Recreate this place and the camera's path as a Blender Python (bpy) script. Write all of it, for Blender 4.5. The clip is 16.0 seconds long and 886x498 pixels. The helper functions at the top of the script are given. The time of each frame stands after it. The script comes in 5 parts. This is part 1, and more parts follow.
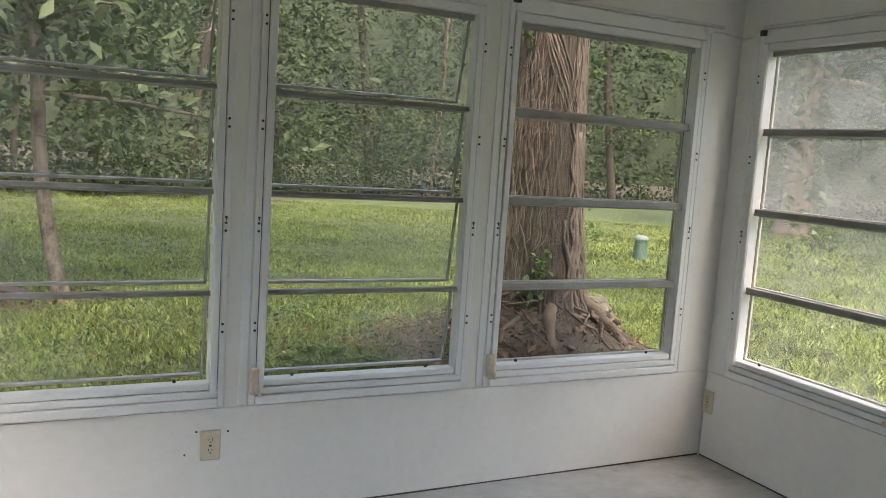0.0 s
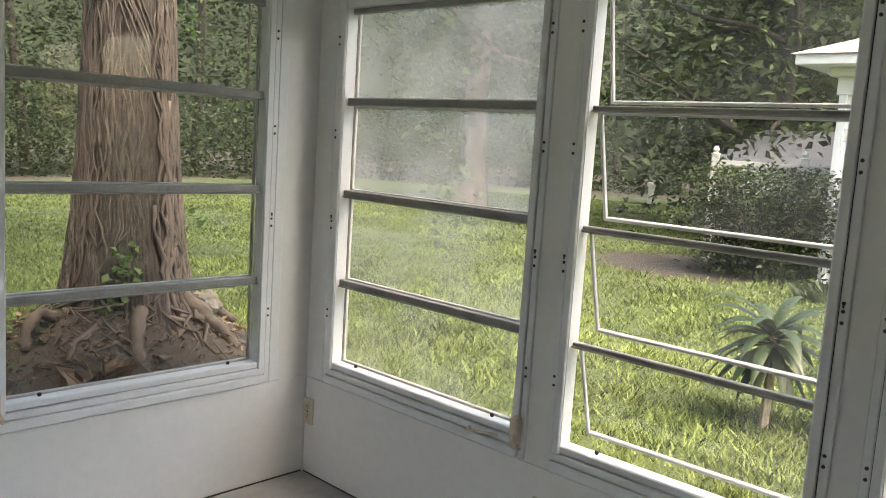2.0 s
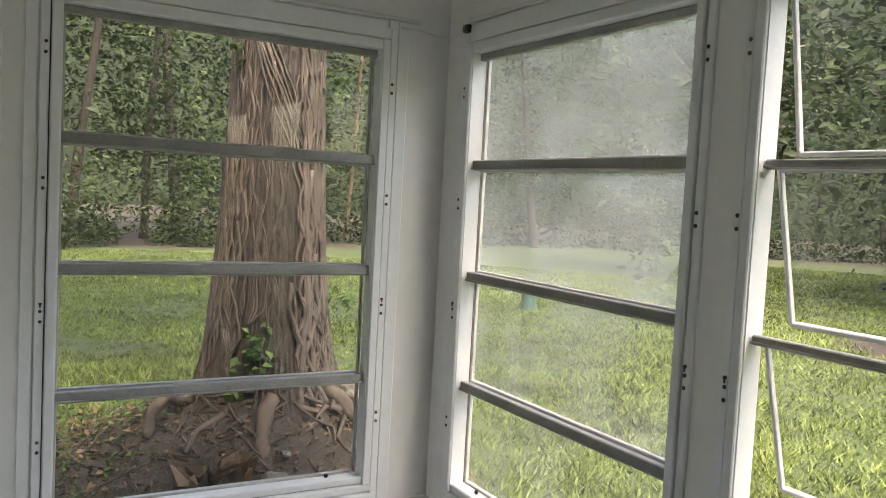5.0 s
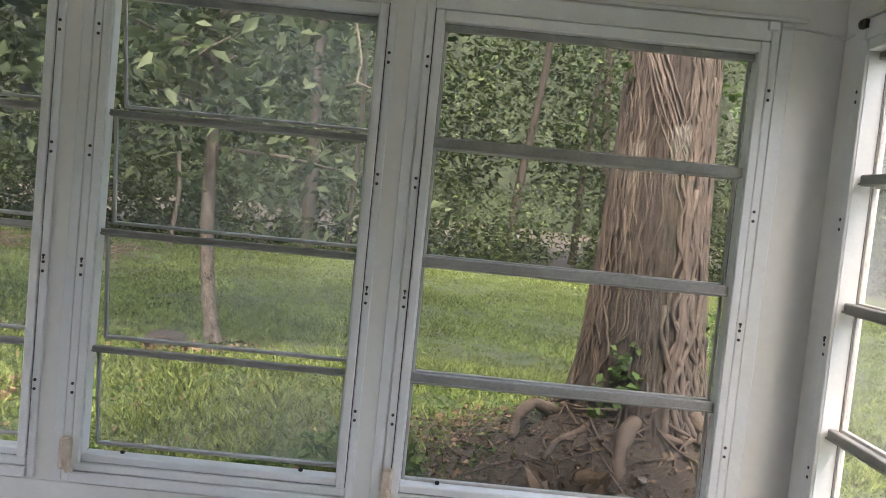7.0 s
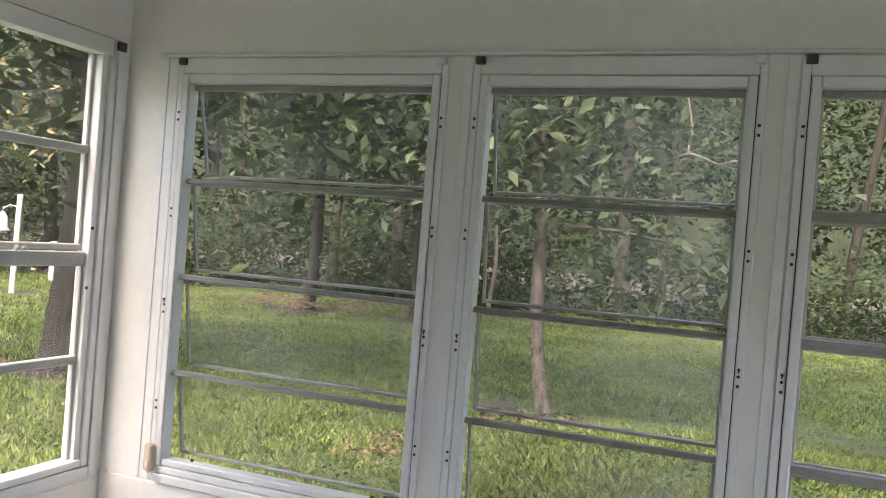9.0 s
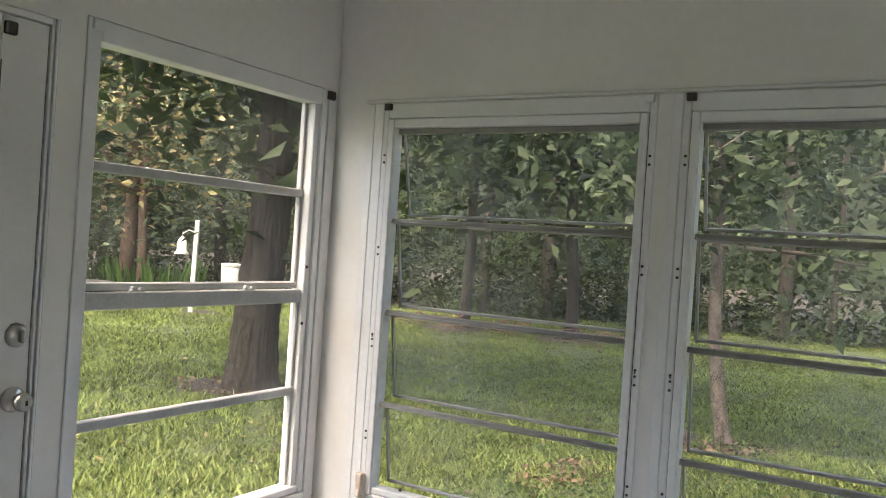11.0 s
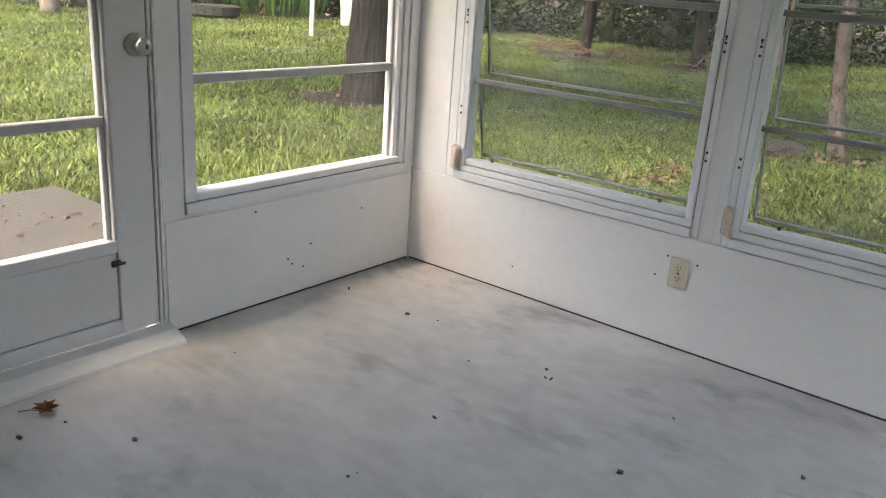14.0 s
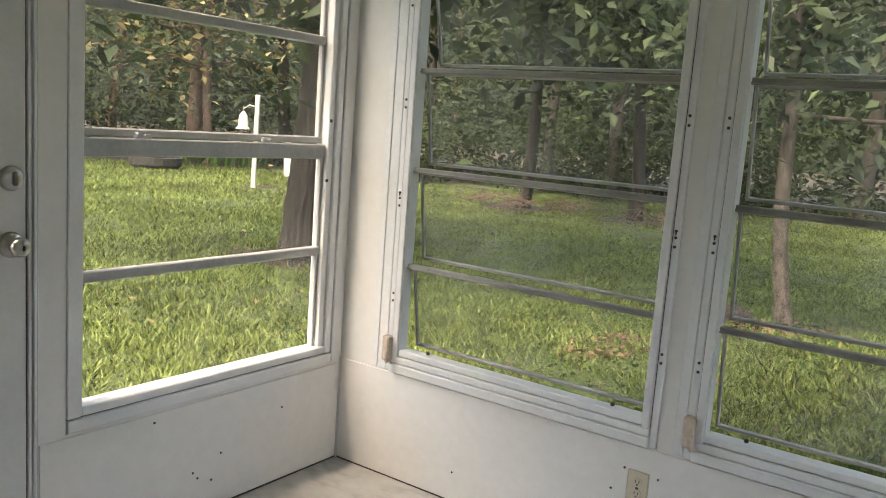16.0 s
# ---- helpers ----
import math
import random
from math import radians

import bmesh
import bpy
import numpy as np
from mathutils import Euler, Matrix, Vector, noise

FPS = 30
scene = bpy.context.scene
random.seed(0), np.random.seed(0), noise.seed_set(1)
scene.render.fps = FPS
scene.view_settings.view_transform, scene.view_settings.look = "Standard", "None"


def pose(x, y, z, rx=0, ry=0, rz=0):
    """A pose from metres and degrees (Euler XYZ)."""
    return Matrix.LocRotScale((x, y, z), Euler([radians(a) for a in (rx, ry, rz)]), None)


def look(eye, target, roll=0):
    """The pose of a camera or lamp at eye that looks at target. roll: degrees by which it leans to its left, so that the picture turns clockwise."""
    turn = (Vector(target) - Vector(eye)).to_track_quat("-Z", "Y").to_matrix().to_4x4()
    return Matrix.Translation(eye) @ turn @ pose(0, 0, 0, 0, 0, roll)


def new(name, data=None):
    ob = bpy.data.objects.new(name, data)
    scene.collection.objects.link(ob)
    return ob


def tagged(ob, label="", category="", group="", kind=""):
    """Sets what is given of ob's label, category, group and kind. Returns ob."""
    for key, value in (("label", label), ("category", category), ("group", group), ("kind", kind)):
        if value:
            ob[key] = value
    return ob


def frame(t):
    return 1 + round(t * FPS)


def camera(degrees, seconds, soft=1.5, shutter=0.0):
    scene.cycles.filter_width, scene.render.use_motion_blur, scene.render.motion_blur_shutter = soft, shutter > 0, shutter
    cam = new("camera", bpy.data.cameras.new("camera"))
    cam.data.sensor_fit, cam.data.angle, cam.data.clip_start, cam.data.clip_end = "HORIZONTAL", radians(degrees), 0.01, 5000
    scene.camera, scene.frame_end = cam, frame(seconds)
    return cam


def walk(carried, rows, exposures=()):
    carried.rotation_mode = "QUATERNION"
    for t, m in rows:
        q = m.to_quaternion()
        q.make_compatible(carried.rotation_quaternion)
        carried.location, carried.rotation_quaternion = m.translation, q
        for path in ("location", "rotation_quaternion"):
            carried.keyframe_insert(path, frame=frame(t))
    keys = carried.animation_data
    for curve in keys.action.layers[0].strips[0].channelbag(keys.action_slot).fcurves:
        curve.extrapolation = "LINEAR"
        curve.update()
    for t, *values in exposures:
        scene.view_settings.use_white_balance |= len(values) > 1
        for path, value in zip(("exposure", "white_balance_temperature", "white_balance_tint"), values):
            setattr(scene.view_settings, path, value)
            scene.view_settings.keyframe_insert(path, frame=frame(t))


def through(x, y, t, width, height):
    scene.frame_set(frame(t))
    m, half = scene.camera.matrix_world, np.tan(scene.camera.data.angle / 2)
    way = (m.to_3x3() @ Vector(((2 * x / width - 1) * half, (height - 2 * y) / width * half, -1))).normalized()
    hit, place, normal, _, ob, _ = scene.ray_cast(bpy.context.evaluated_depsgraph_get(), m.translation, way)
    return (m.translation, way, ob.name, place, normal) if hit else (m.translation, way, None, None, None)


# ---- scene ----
cam = camera(56.4, 16.0, 0.95)
EXPOSE = 3.22
PATH = [
    (0, (0.74, -3.013, 1.44), (1.625, -1.235, 1.202), 3.8),
    (0.5, (1.004, -3.14, 1.558), (1.993, -1.426, 1.265), 3.2),
    (1, (1.209, -3.042, 1.521), (2.425, -1.484, 1.212), 2.4),
    (1.5, (1.452, -2.937, 1.526), (2.805, -1.49, 1.25), 2.8),
    (2, (1.594, -2.823, 1.479), (3.034, -1.458, 1.224), 3.7),
    (2.5, (1.756, -2.71, 1.508), (3.254, -1.398, 1.315), 3.4),
    (3, (1.949, -2.791, 1.468), (3.478, -1.514, 1.285), 4.4),
    (3.2, (2.037, -2.795, 1.474), (3.516, -1.463, 1.279), 4.4),
    (5.3, (2.398, -2.501, 1.506), (3.204, -0.676, 1.37), 4.1),
    (5.5, (2.469, -2.484, 1.492), (3.119, -0.599, 1.341), 4.9),
    (6, (2.597, -2.502, 1.448), (2.933, -0.535, 1.313), 4.9),
    (6.5, (2.605, -2.533, 1.416), (2.79, -0.545, 1.301), 5.7),
    (7, (2.583, -2.572, 1.445), (2.589, -0.576, 1.325), 5.7),
    (7.5, (2.51, -2.596, 1.4), (2.275, -0.612, 1.3), 5.5),
    (8, (2.386, -2.63, 1.381), (1.974, -0.674, 1.314), 5.2),
    (8.5, (2.403, -2.619, 1.403), (1.857, -0.696, 1.366), 4.9),
    (9, (2.4, -2.616, 1.46), (1.684, -0.749, 1.44), 4.6),
    (9.5, (2.368, -2.61, 1.473), (1.504, -0.807, 1.457), 4.1),
    (9.7, (2.347, -2.618, 1.487), (1.44, -0.836, 1.465), 4.0),
    (11.8, (2.168, -2.795, 1.53), (0.999, -1.173, 1.506), 3.5),
    (12, (2.221, -2.791, 1.506), (0.997, -1.211, 1.432), 3.3),
    (12.5, (2.342, -2.846, 1.409), (1.057, -1.344, 1.101), 3.4),
    (13, (2.434, -2.797, 1.349), (1.123, -1.373, 0.845), 2.6),
    (13.5, (2.452, -2.758, 1.318), (1.177, -1.346, 0.7), 2.9),
    (14, (2.413, -2.808, 1.297), (1.244, -1.317, 0.658), 4.0),
    (14.5, (2.487, -2.741, 1.342), (1.275, -1.293, 0.684), 3.3),
    (15, (2.52, -2.645, 1.389), (1.277, -1.175, 0.848), 2.7),
    (15.5, (2.433, -2.624, 1.424), (1.316, -1.04, 0.933), 4.0),
    (16, (2.224, -2.498, 1.426), (1.091, -0.878, 1.124), 4.3),
]
walk(cam, [(t, look(eye, target, roll)) for t, eye, target, roll in PATH], [(0, EXPOSE, 8300, 14), (5.5, EXPOSE + 0.05, 8200, 15), (7.5, EXPOSE + 0.25, 7900, 18), (9.7, EXPOSE + 0.22, 7900, 18), (12, EXPOSE, 8150, 16), (13.3, EXPOSE, 7950, 16), (15.5, EXPOSE, 8650, 15), (16, EXPOSE, 8650, 14)])

# ---- world, sun, exposure ----
world = bpy.data.worlds.new("world")
scene.world = world
world.use_nodes = True
wn = world.node_tree
sky = wn.nodes.new("ShaderNodeTexSky")
sky.sky_type = "NISHITA"
sky.sun_disc = False
sky.sun_elevation, sky.sun_rotation = radians(62), radians(185)
sky.air_density, sky.dust_density, sky.ozone_density = 1.0, 4.0, 1.0
wn.links.new(sky.outputs[0], wn.nodes["Background"].inputs[0])
wn.nodes["Background"].inputs[1].default_value = 0.15
sun = new("sun", bpy.data.lights.new("sun", "SUN"))
sun.data.energy, sun.data.angle, sun.data.color = 0.5, radians(25), (1.0, 0.95, 0.86)
sun.matrix_world = look((0, 0, 30), (1.5, 16.0, 0))


# ---- materials ----
def nodes_of(name):
    m = bpy.data.materials.new(name)
    m.use_nodes = True
    return m, m.node_tree, m.node_tree.nodes["Principled BSDF"]


def wired(t, kind, **values):
    n = t.nodes.new(kind)
    for k, v in values.items():
        n.inputs[k.replace("_", " ")].default_value = v
    return n


def surface(name, dark, light, rough=0.6, scale=6.0, fine=60.0, bump=0.1, metal=0.0, spots=None, stretch=(1, 1, 1), each=0.0, low=0.35, high=0.65):
    """A base colour that wanders between two tones at two scales, fine relief, and sparse spots of a third tone."""
    m, t, p = nodes_of(name)
    co = t.nodes.new("ShaderNodeTexCoord")
    mp = wired(t, "ShaderNodeMapping", Scale=stretch)
    t.links.new(co.outputs["Object"], mp.inputs[0])
    big = wired(t, "ShaderNodeTexNoise", Scale=scale, Detail=5.0, Roughness=0.6)
    small = wired(t, "ShaderNodeTexNoise", Scale=fine, Detail=3.0, Roughness=0.6)
    t.links.new(mp.outputs[0], big.inputs[0])
    t.links.new(mp.outputs[0], small.inputs[0])
    mixed = t.nodes.new("ShaderNodeMath")
    mixed.operation = "MULTIPLY_ADD"
    mixed.inputs[1].default_value = 0.4
    t.links.new(small.outputs[0], mixed.inputs[0])
    half = t.nodes.new("ShaderNodeMath")
    half.operation = "MULTIPLY"
    half.inputs[1].default_value = 0.6
    t.links.new(big.outputs[0], half.inputs[0])
    t.links.new(half.outputs[0], mixed.inputs[2])
    ramp = t.nodes.new("ShaderNodeValToRGB")
    ramp.color_ramp.elements[0].position, ramp.color_ramp.elements[1].position = low, high
    ramp.color_ramp.elements[0].color, ramp.color_ramp.elements[1].color = (*dark, 1), (*light, 1)
    t.links.new(mixed.outputs[0], ramp.inputs[0])
    col = ramp.outputs[0]
    if spots:
        tone, size, share = spots
        sp = wired(t, "ShaderNodeTexNoise", Scale=size, Detail=4.0, Roughness=0.7)
        t.links.new(mp.outputs[0], sp.inputs[0])
        cut = t.nodes.new("ShaderNodeValToRGB")
        cut.color_ramp.elements[0].position, cut.color_ramp.elements[1].position = 1 - share, 1 - share + 0.14
        t.links.new(sp.outputs[0], cut.inputs[0])
        mx = t.nodes.new("ShaderNodeMixRGB")
        mx.inputs[2].default_value = (*tone, 1)
        t.links.new(cut.outputs[0], mx.inputs[0])
        t.links.new(col, mx.inputs[1])
        col = mx.outputs[0]
    if each:
        geo = t.nodes.new("ShaderNodeNewGeometry")
        hs = t.nodes.new("ShaderNodeHueSaturation")
        spread = t.nodes.new("ShaderNodeMapRange")
        spread.inputs[3].default_value, spread.inputs[4].default_value = 1 - each, 1 + each
        t.links.new(geo.outputs["Random Per Island"], spread.inputs[0])
        t.links.new(spread.outputs[0], hs.inputs["Value"])
        hue = t.nodes.new("ShaderNodeMapRange")
        hue.inputs[3].default_value, hue.inputs[4].default_value = 0.5 + each * 0.06, 0.5 - each * 0.06
        t.links.new(geo.outputs["Random Per Island"], hue.inputs[0])
        t.links.new(hue.outputs[0], hs.inputs["Hue"])
        t.links.new(col, hs.inputs["Color"])
        col = hs.outputs[0]
    t.links.new(col, p.inputs["Base Color"])
    p.inputs["Roughness"].default_value, p.inputs["Metallic"].default_value = rough, metal
    if bump:
        b = wired(t, "ShaderNodeBump", Strength=bump, Distance=0.01)
        t.links.new(mixed.outputs[0], b.inputs["Height"])
        t.links.new(b.outputs[0], p.inputs["Normal"])
    return m


def leafy(name, dark, light, each=0.45, through=0.3, rough=0.55):
    """Foliage: the tone varies from leaf to leaf, and some light shines through."""
    m, t, p = nodes_of(name)
    geo = t.nodes.new("ShaderNodeNewGeometry")
    ramp = t.nodes.new("ShaderNodeValToRGB")
    ramp.color_ramp.elements[0].color, ramp.color_ramp.elements[1].color = (*dark, 1), (*light, 1)
    t.links.new(geo.outputs["Random Per Island"], ramp.inputs[0])
    co = t.nodes.new("ShaderNodeTexCoord")
    nz = wired(t, "ShaderNodeTexNoise", Scale=0.7, Detail=3.0)
    t.links.new(co.outputs["Object"], nz.inputs[0])
    rng = t.nodes.new("ShaderNodeMapRange")
    rng.inputs[1].default_value, rng.inputs[2].default_value = 0.3, 0.7
    rng.inputs[3].default_value, rng.inputs[4].default_value = 1 - each, 1 + each
    t.links.new(nz.outputs[0], rng.inputs[0])
    hs = t.nodes.new("ShaderNodeHueSaturation")
    t.links.new(rng.outputs[0], hs.inputs["Value"])
    t.links.new(ramp.outputs[0], hs.inputs["Color"])
    t.links.new(hs.outputs[0], p.inputs["Base Color"])
    p.inputs["Roughness"].default_value = rough
    p.inputs["Specular IOR Level"].default_value = 0.25
    tr = t.nodes.new("ShaderNodeBsdfTranslucent")
    t.links.new(hs.outputs[0], tr.inputs[0])
    mix = t.nodes.new("ShaderNodeMixShader")
    mix.inputs[0].default_value = through
    t.links.new(p.outputs[0], mix.inputs[1])
    t.links.new(tr.outputs[0], mix.inputs[2])
    t.links.new(mix.outputs[0], t.nodes["Material Output"].inputs[0])
    return m


def glazing(name, film, patch=(0.45, 0.7), size=2.5):
    """Thin clear glass with a film of dirt in cloudy patches."""
    m, t, p = nodes_of(name)
    clear = t.nodes.new("ShaderNodeBsdfTransparent")
    clear.inputs[0].default_value = (0.93, 0.95, 0.93, 1)
    shine = t.nodes.new("ShaderNodeBsdfGlossy")
    shine.inputs["Roughness"].default_value = 0.03
    facing = wired(t, "ShaderNodeLayerWeight", Blend=0.5)
    steep = t.nodes.new("ShaderNodeMath")
    steep.operation = "POWER"
    steep.inputs[1].default_value = 5.0
    t.links.new(facing.outputs["Facing"], steep.inputs[0])
    fr = t.nodes.new("ShaderNodeMath")
    fr.operation = "MULTIPLY_ADD"
    fr.inputs[1].default_value, fr.inputs[2].default_value = 0.5, 0.02
    t.links.new(steep.outputs[0], fr.inputs[0])
    glass = t.nodes.new("ShaderNodeMixShader")
    t.links.new(fr.outputs[0], glass.inputs[0])
    t.links.new(clear.outputs[0], glass.inputs[1])
    t.links.new(shine.outputs[0], glass.inputs[2])
    dirt = t.nodes.new("ShaderNodeBsdfTranslucent")
    dirt.inputs[0].default_value = (0.82, 0.83, 0.80, 1)
    dust = t.nodes.new("ShaderNodeBsdfDiffuse")
    dust.inputs[0].default_value = (0.7, 0.7, 0.68, 1)
    both = t.nodes.new("ShaderNodeMixShader")
    both.inputs[0].default_value = 0.4
    t.links.new(dirt.outputs[0], both.inputs[1])
    t.links.new(dust.outputs[0], both.inputs[2])
    co = t.nodes.new("ShaderNodeTexCoord")
    nz = wired(t, "ShaderNodeTexNoise", Scale=size, Detail=5.0, Roughness=0.55)
    t.links.new(co.outputs["Object"], nz.inputs[0])
    rng = t.nodes.new("ShaderNodeMapRange")
    rng.inputs[1].default_value, rng.inputs[2].default_value = patch
    rng.inputs[3].default_value, rng.inputs[4].default_value = film[0], film[1]
    t.links.new(nz.outputs[0], rng.inputs[0])
    out = t.nodes.new("ShaderNodeMixShader")
    t.links.new(rng.outputs[0], out.inputs[0])
    t.links.new(glass.outputs[0], out.inputs[1])
    t.links.new(both.outputs[0], out.inputs[2])
    t.links.new(out.outputs[0], t.nodes["Material Output"].inputs[0])
    return m


M = {}
M["wall"] = surface("painted_panel", (0.80, 0.79, 0.775), (0.87, 0.86, 0.845), 0.5, 1.6, 25, 0.04, spots=((0.42, 0.37, 0.32), 9.0, 0.27))
M["upper"] = surface("upper_wall_paint", (0.84, 0.83, 0.81), (0.88, 0.87, 0.85), 0.7, 1.5, 40, 0.03)
M["post"] = surface("painted_post", (0.70, 0.70, 0.70), (0.78, 0.78, 0.78), 0.45, 3, 40, 0.05)
M["alu"] = surface("white_enamelled_aluminium", (0.78, 0.79, 0.80), (0.86, 0.87, 0.88), 0.35, 8, 90, 0.03, spots=((0.5, 0.47, 0.42), 14.0, 0.27))
# Hinge bars: the shade of their unlit side is in this darker grey.
M["rail"] = surface("shaded_grey_aluminium", (0.27, 0.265, 0.255), (0.38, 0.375, 0.36), 0.45, 10, 80, 0.05)
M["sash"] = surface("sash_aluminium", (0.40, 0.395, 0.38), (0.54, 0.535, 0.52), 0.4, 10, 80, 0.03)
# White lowered to mid grey to offset outdoor sun on the sashes.
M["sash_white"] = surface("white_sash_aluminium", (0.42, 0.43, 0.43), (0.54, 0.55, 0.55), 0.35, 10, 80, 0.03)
M["groove"] = surface("dark_joint", (0.05, 0.045, 0.04), (0.12, 0.11, 0.10), 0.8, 12, 60, 0)
M["screw"] = surface("dark_screw_head", (0.03, 0.03, 0.03), (0.08, 0.07, 0.06), 0.5, 30, 90, 0)
M["beige"] = surface("chipped_beige_plastic", (0.55, 0.42, 0.33), (0.75, 0.65, 0.55), 0.6, 25, 90, 0.2, spots=((0.35, 0.24, 0.17), 30.0, 0.38))
M["plate"] = surface("ivory_plastic", (0.62, 0.55, 0.42), (0.70, 0.63, 0.50), 0.4, 20, 90, 0)
M["slot"] = surface("outlet_slot", (0.03, 0.025, 0.02), (0.06, 0.05, 0.04), 0.6, 20, 90, 0)
M["black"] = surface("black_rubber", (0.015, 0.015, 0.015), (0.03, 0.03, 0.03), 0.6, 20, 90, 0)
M["chrome"] = surface("brushed_nickel", (0.42, 0.41, 0.40), (0.55, 0.54, 0.52), 0.28, 20, 120, 0.03, metal=1.0)
M["floor"] = surface("worn_painted_concrete", (0.43, 0.42, 0.412), (0.60, 0.588, 0.578), 0.5, 1.4, 10, 0.12, spots=((0.34, 0.335, 0.33), 1.9, 0.44), stretch=(0.9, 1.5, 1), low=0.34, high=0.62)
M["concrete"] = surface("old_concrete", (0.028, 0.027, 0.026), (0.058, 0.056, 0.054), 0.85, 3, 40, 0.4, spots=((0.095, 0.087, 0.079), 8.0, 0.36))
M["ceiling"] = surface("ceiling_paint", (0.80, 0.79, 0.77), (0.84, 0.83, 0.81), 0.8, 2, 40, 0.02)
M["siding"] = surface("white_siding", (0.76, 0.76, 0.76), (0.84, 0.84, 0.84), 0.5, 2, 30, 0.03)
M["roof"] = surface("grey_shingle", (0.30, 0.29, 0.30), (0.45, 0.44, 0.45), 0.9, 3, 30, 0.3)
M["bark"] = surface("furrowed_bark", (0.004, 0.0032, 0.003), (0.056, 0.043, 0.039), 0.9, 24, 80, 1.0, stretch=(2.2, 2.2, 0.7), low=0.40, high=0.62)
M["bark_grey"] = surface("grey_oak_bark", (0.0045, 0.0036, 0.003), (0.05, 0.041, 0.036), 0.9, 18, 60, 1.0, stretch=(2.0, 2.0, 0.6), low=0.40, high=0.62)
M["bark_pale"] = surface("pale_bark", (0.07, 0.056, 0.047), (0.26, 0.21, 0.18), 0.85, 5, 35, 0.5, stretch=(1, 1, 0.4))
M["bark_red"] = surface("reddish_bark", (0.055, 0.036, 0.027), (0.20, 0.13, 0.098), 0.85, 6, 35, 0.6, stretch=(1, 1, 0.35))
M["bark_grove"] = surface("warm_pale_bark", (0.11, 0.075, 0.058), (0.30, 0.215, 0.17), 0.85, 5, 35, 0.5, stretch=(1, 1, 0.4))
M["bark_mottled"] = surface("mottled_grey_bark", (0.022, 0.018, 0.016), (0.155, 0.132, 0.115), 0.9, 16, 60, 0.8, stretch=(1, 1, 0.6), low=0.4, high=0.62)
M["root"] = surface("weathered_root", (0.02, 0.015, 0.012), (0.105, 0.08, 0.066), 0.9, 14, 60, 0.8)
M["vine"] = surface("woody_vine", (0.012, 0.0095, 0.0085), (0.115, 0.09, 0.078), 0.85, 15, 70, 0.5)
M["twig"] = surface("bare_twig", (0.22, 0.18, 0.14), (0.40, 0.34, 0.28), 0.85, 15, 70, 0.3)
M["leaf"] = leafy("woodland_leaves", (0.009, 0.019, 0.008), (0.05, 0.076, 0.028))
# Darker copy of the woodland leaves, with the wood's inner shade in the colour.
M["leaf_shaded"] = leafy("shaded_woodland_leaves", (0.008, 0.015, 0.008), (0.032, 0.05, 0.02))
M["leaf_near"] = leafy("broad_leaves", (0.028, 0.05, 0.026), (0.105, 0.14, 0.078), 0.35)
M["leaf_gold"] = leafy("yellowing_leaves", (0.09, 0.09, 0.03), (0.40, 0.32, 0.17), 0.3)
M["ivy"] = leafy("ivy_leaves", (0.03, 0.07, 0.018), (0.09, 0.155, 0.045), 0.3)
M["strap"] = leafy("strap_leaves", (0.009, 0.02, 0.009), (0.032, 0.055, 0.024), 0.2, 0.15, 0.35)
M["blade"] = leafy("lawn_grass", (0.016, 0.036, 0.009), (0.25, 0.31, 0.105), 0.35, 0.35)
M["dry"] = leafy("dry_brown_leaf", (0.16, 0.075, 0.03), (0.34, 0.17, 0.07), 0.2, 0.1)
M["litter"] = leafy("fallen_leaves", (0.05, 0.034, 0.022), (0.22, 0.15, 0.10), 0.3, 0.1)
M["white_post"] = surface("white_post_paint", (0.40, 0.40, 0.375), (0.50, 0.50, 0.47), 0.5, 5, 40, 0.05)
M["green_box"] = surface("green_enamel", (0.05, 0.10, 0.085), (0.08, 0.14, 0.12), 0.4, 5, 40, 0)
M["pale_green"] = surface("faded_green_enamel", (0.10, 0.14, 0.13), (0.15, 0.19, 0.175), 0.5, 5, 40, 0)
M["wire"] = surface("galvanised_wire", (0.26, 0.27, 0.28), (0.38, 0.39, 0.40), 0.4, 5, 40, 0, metal=0.6)
M["glass"] = glazing("clear_window_glass", (0.005, 0.03))
M["glass_dusty"] = glazing("dusty_window_glass", (0.03, 0.13))
M["glass_smeared"] = glazing("smeared_window_glass", (0.03, 0.17), (0.42, 0.66), 2.0)
M["glass_hazy"] = glazing("hazy_window_glass", (0.05, 0.27), (0.40, 0.64), 1.6)


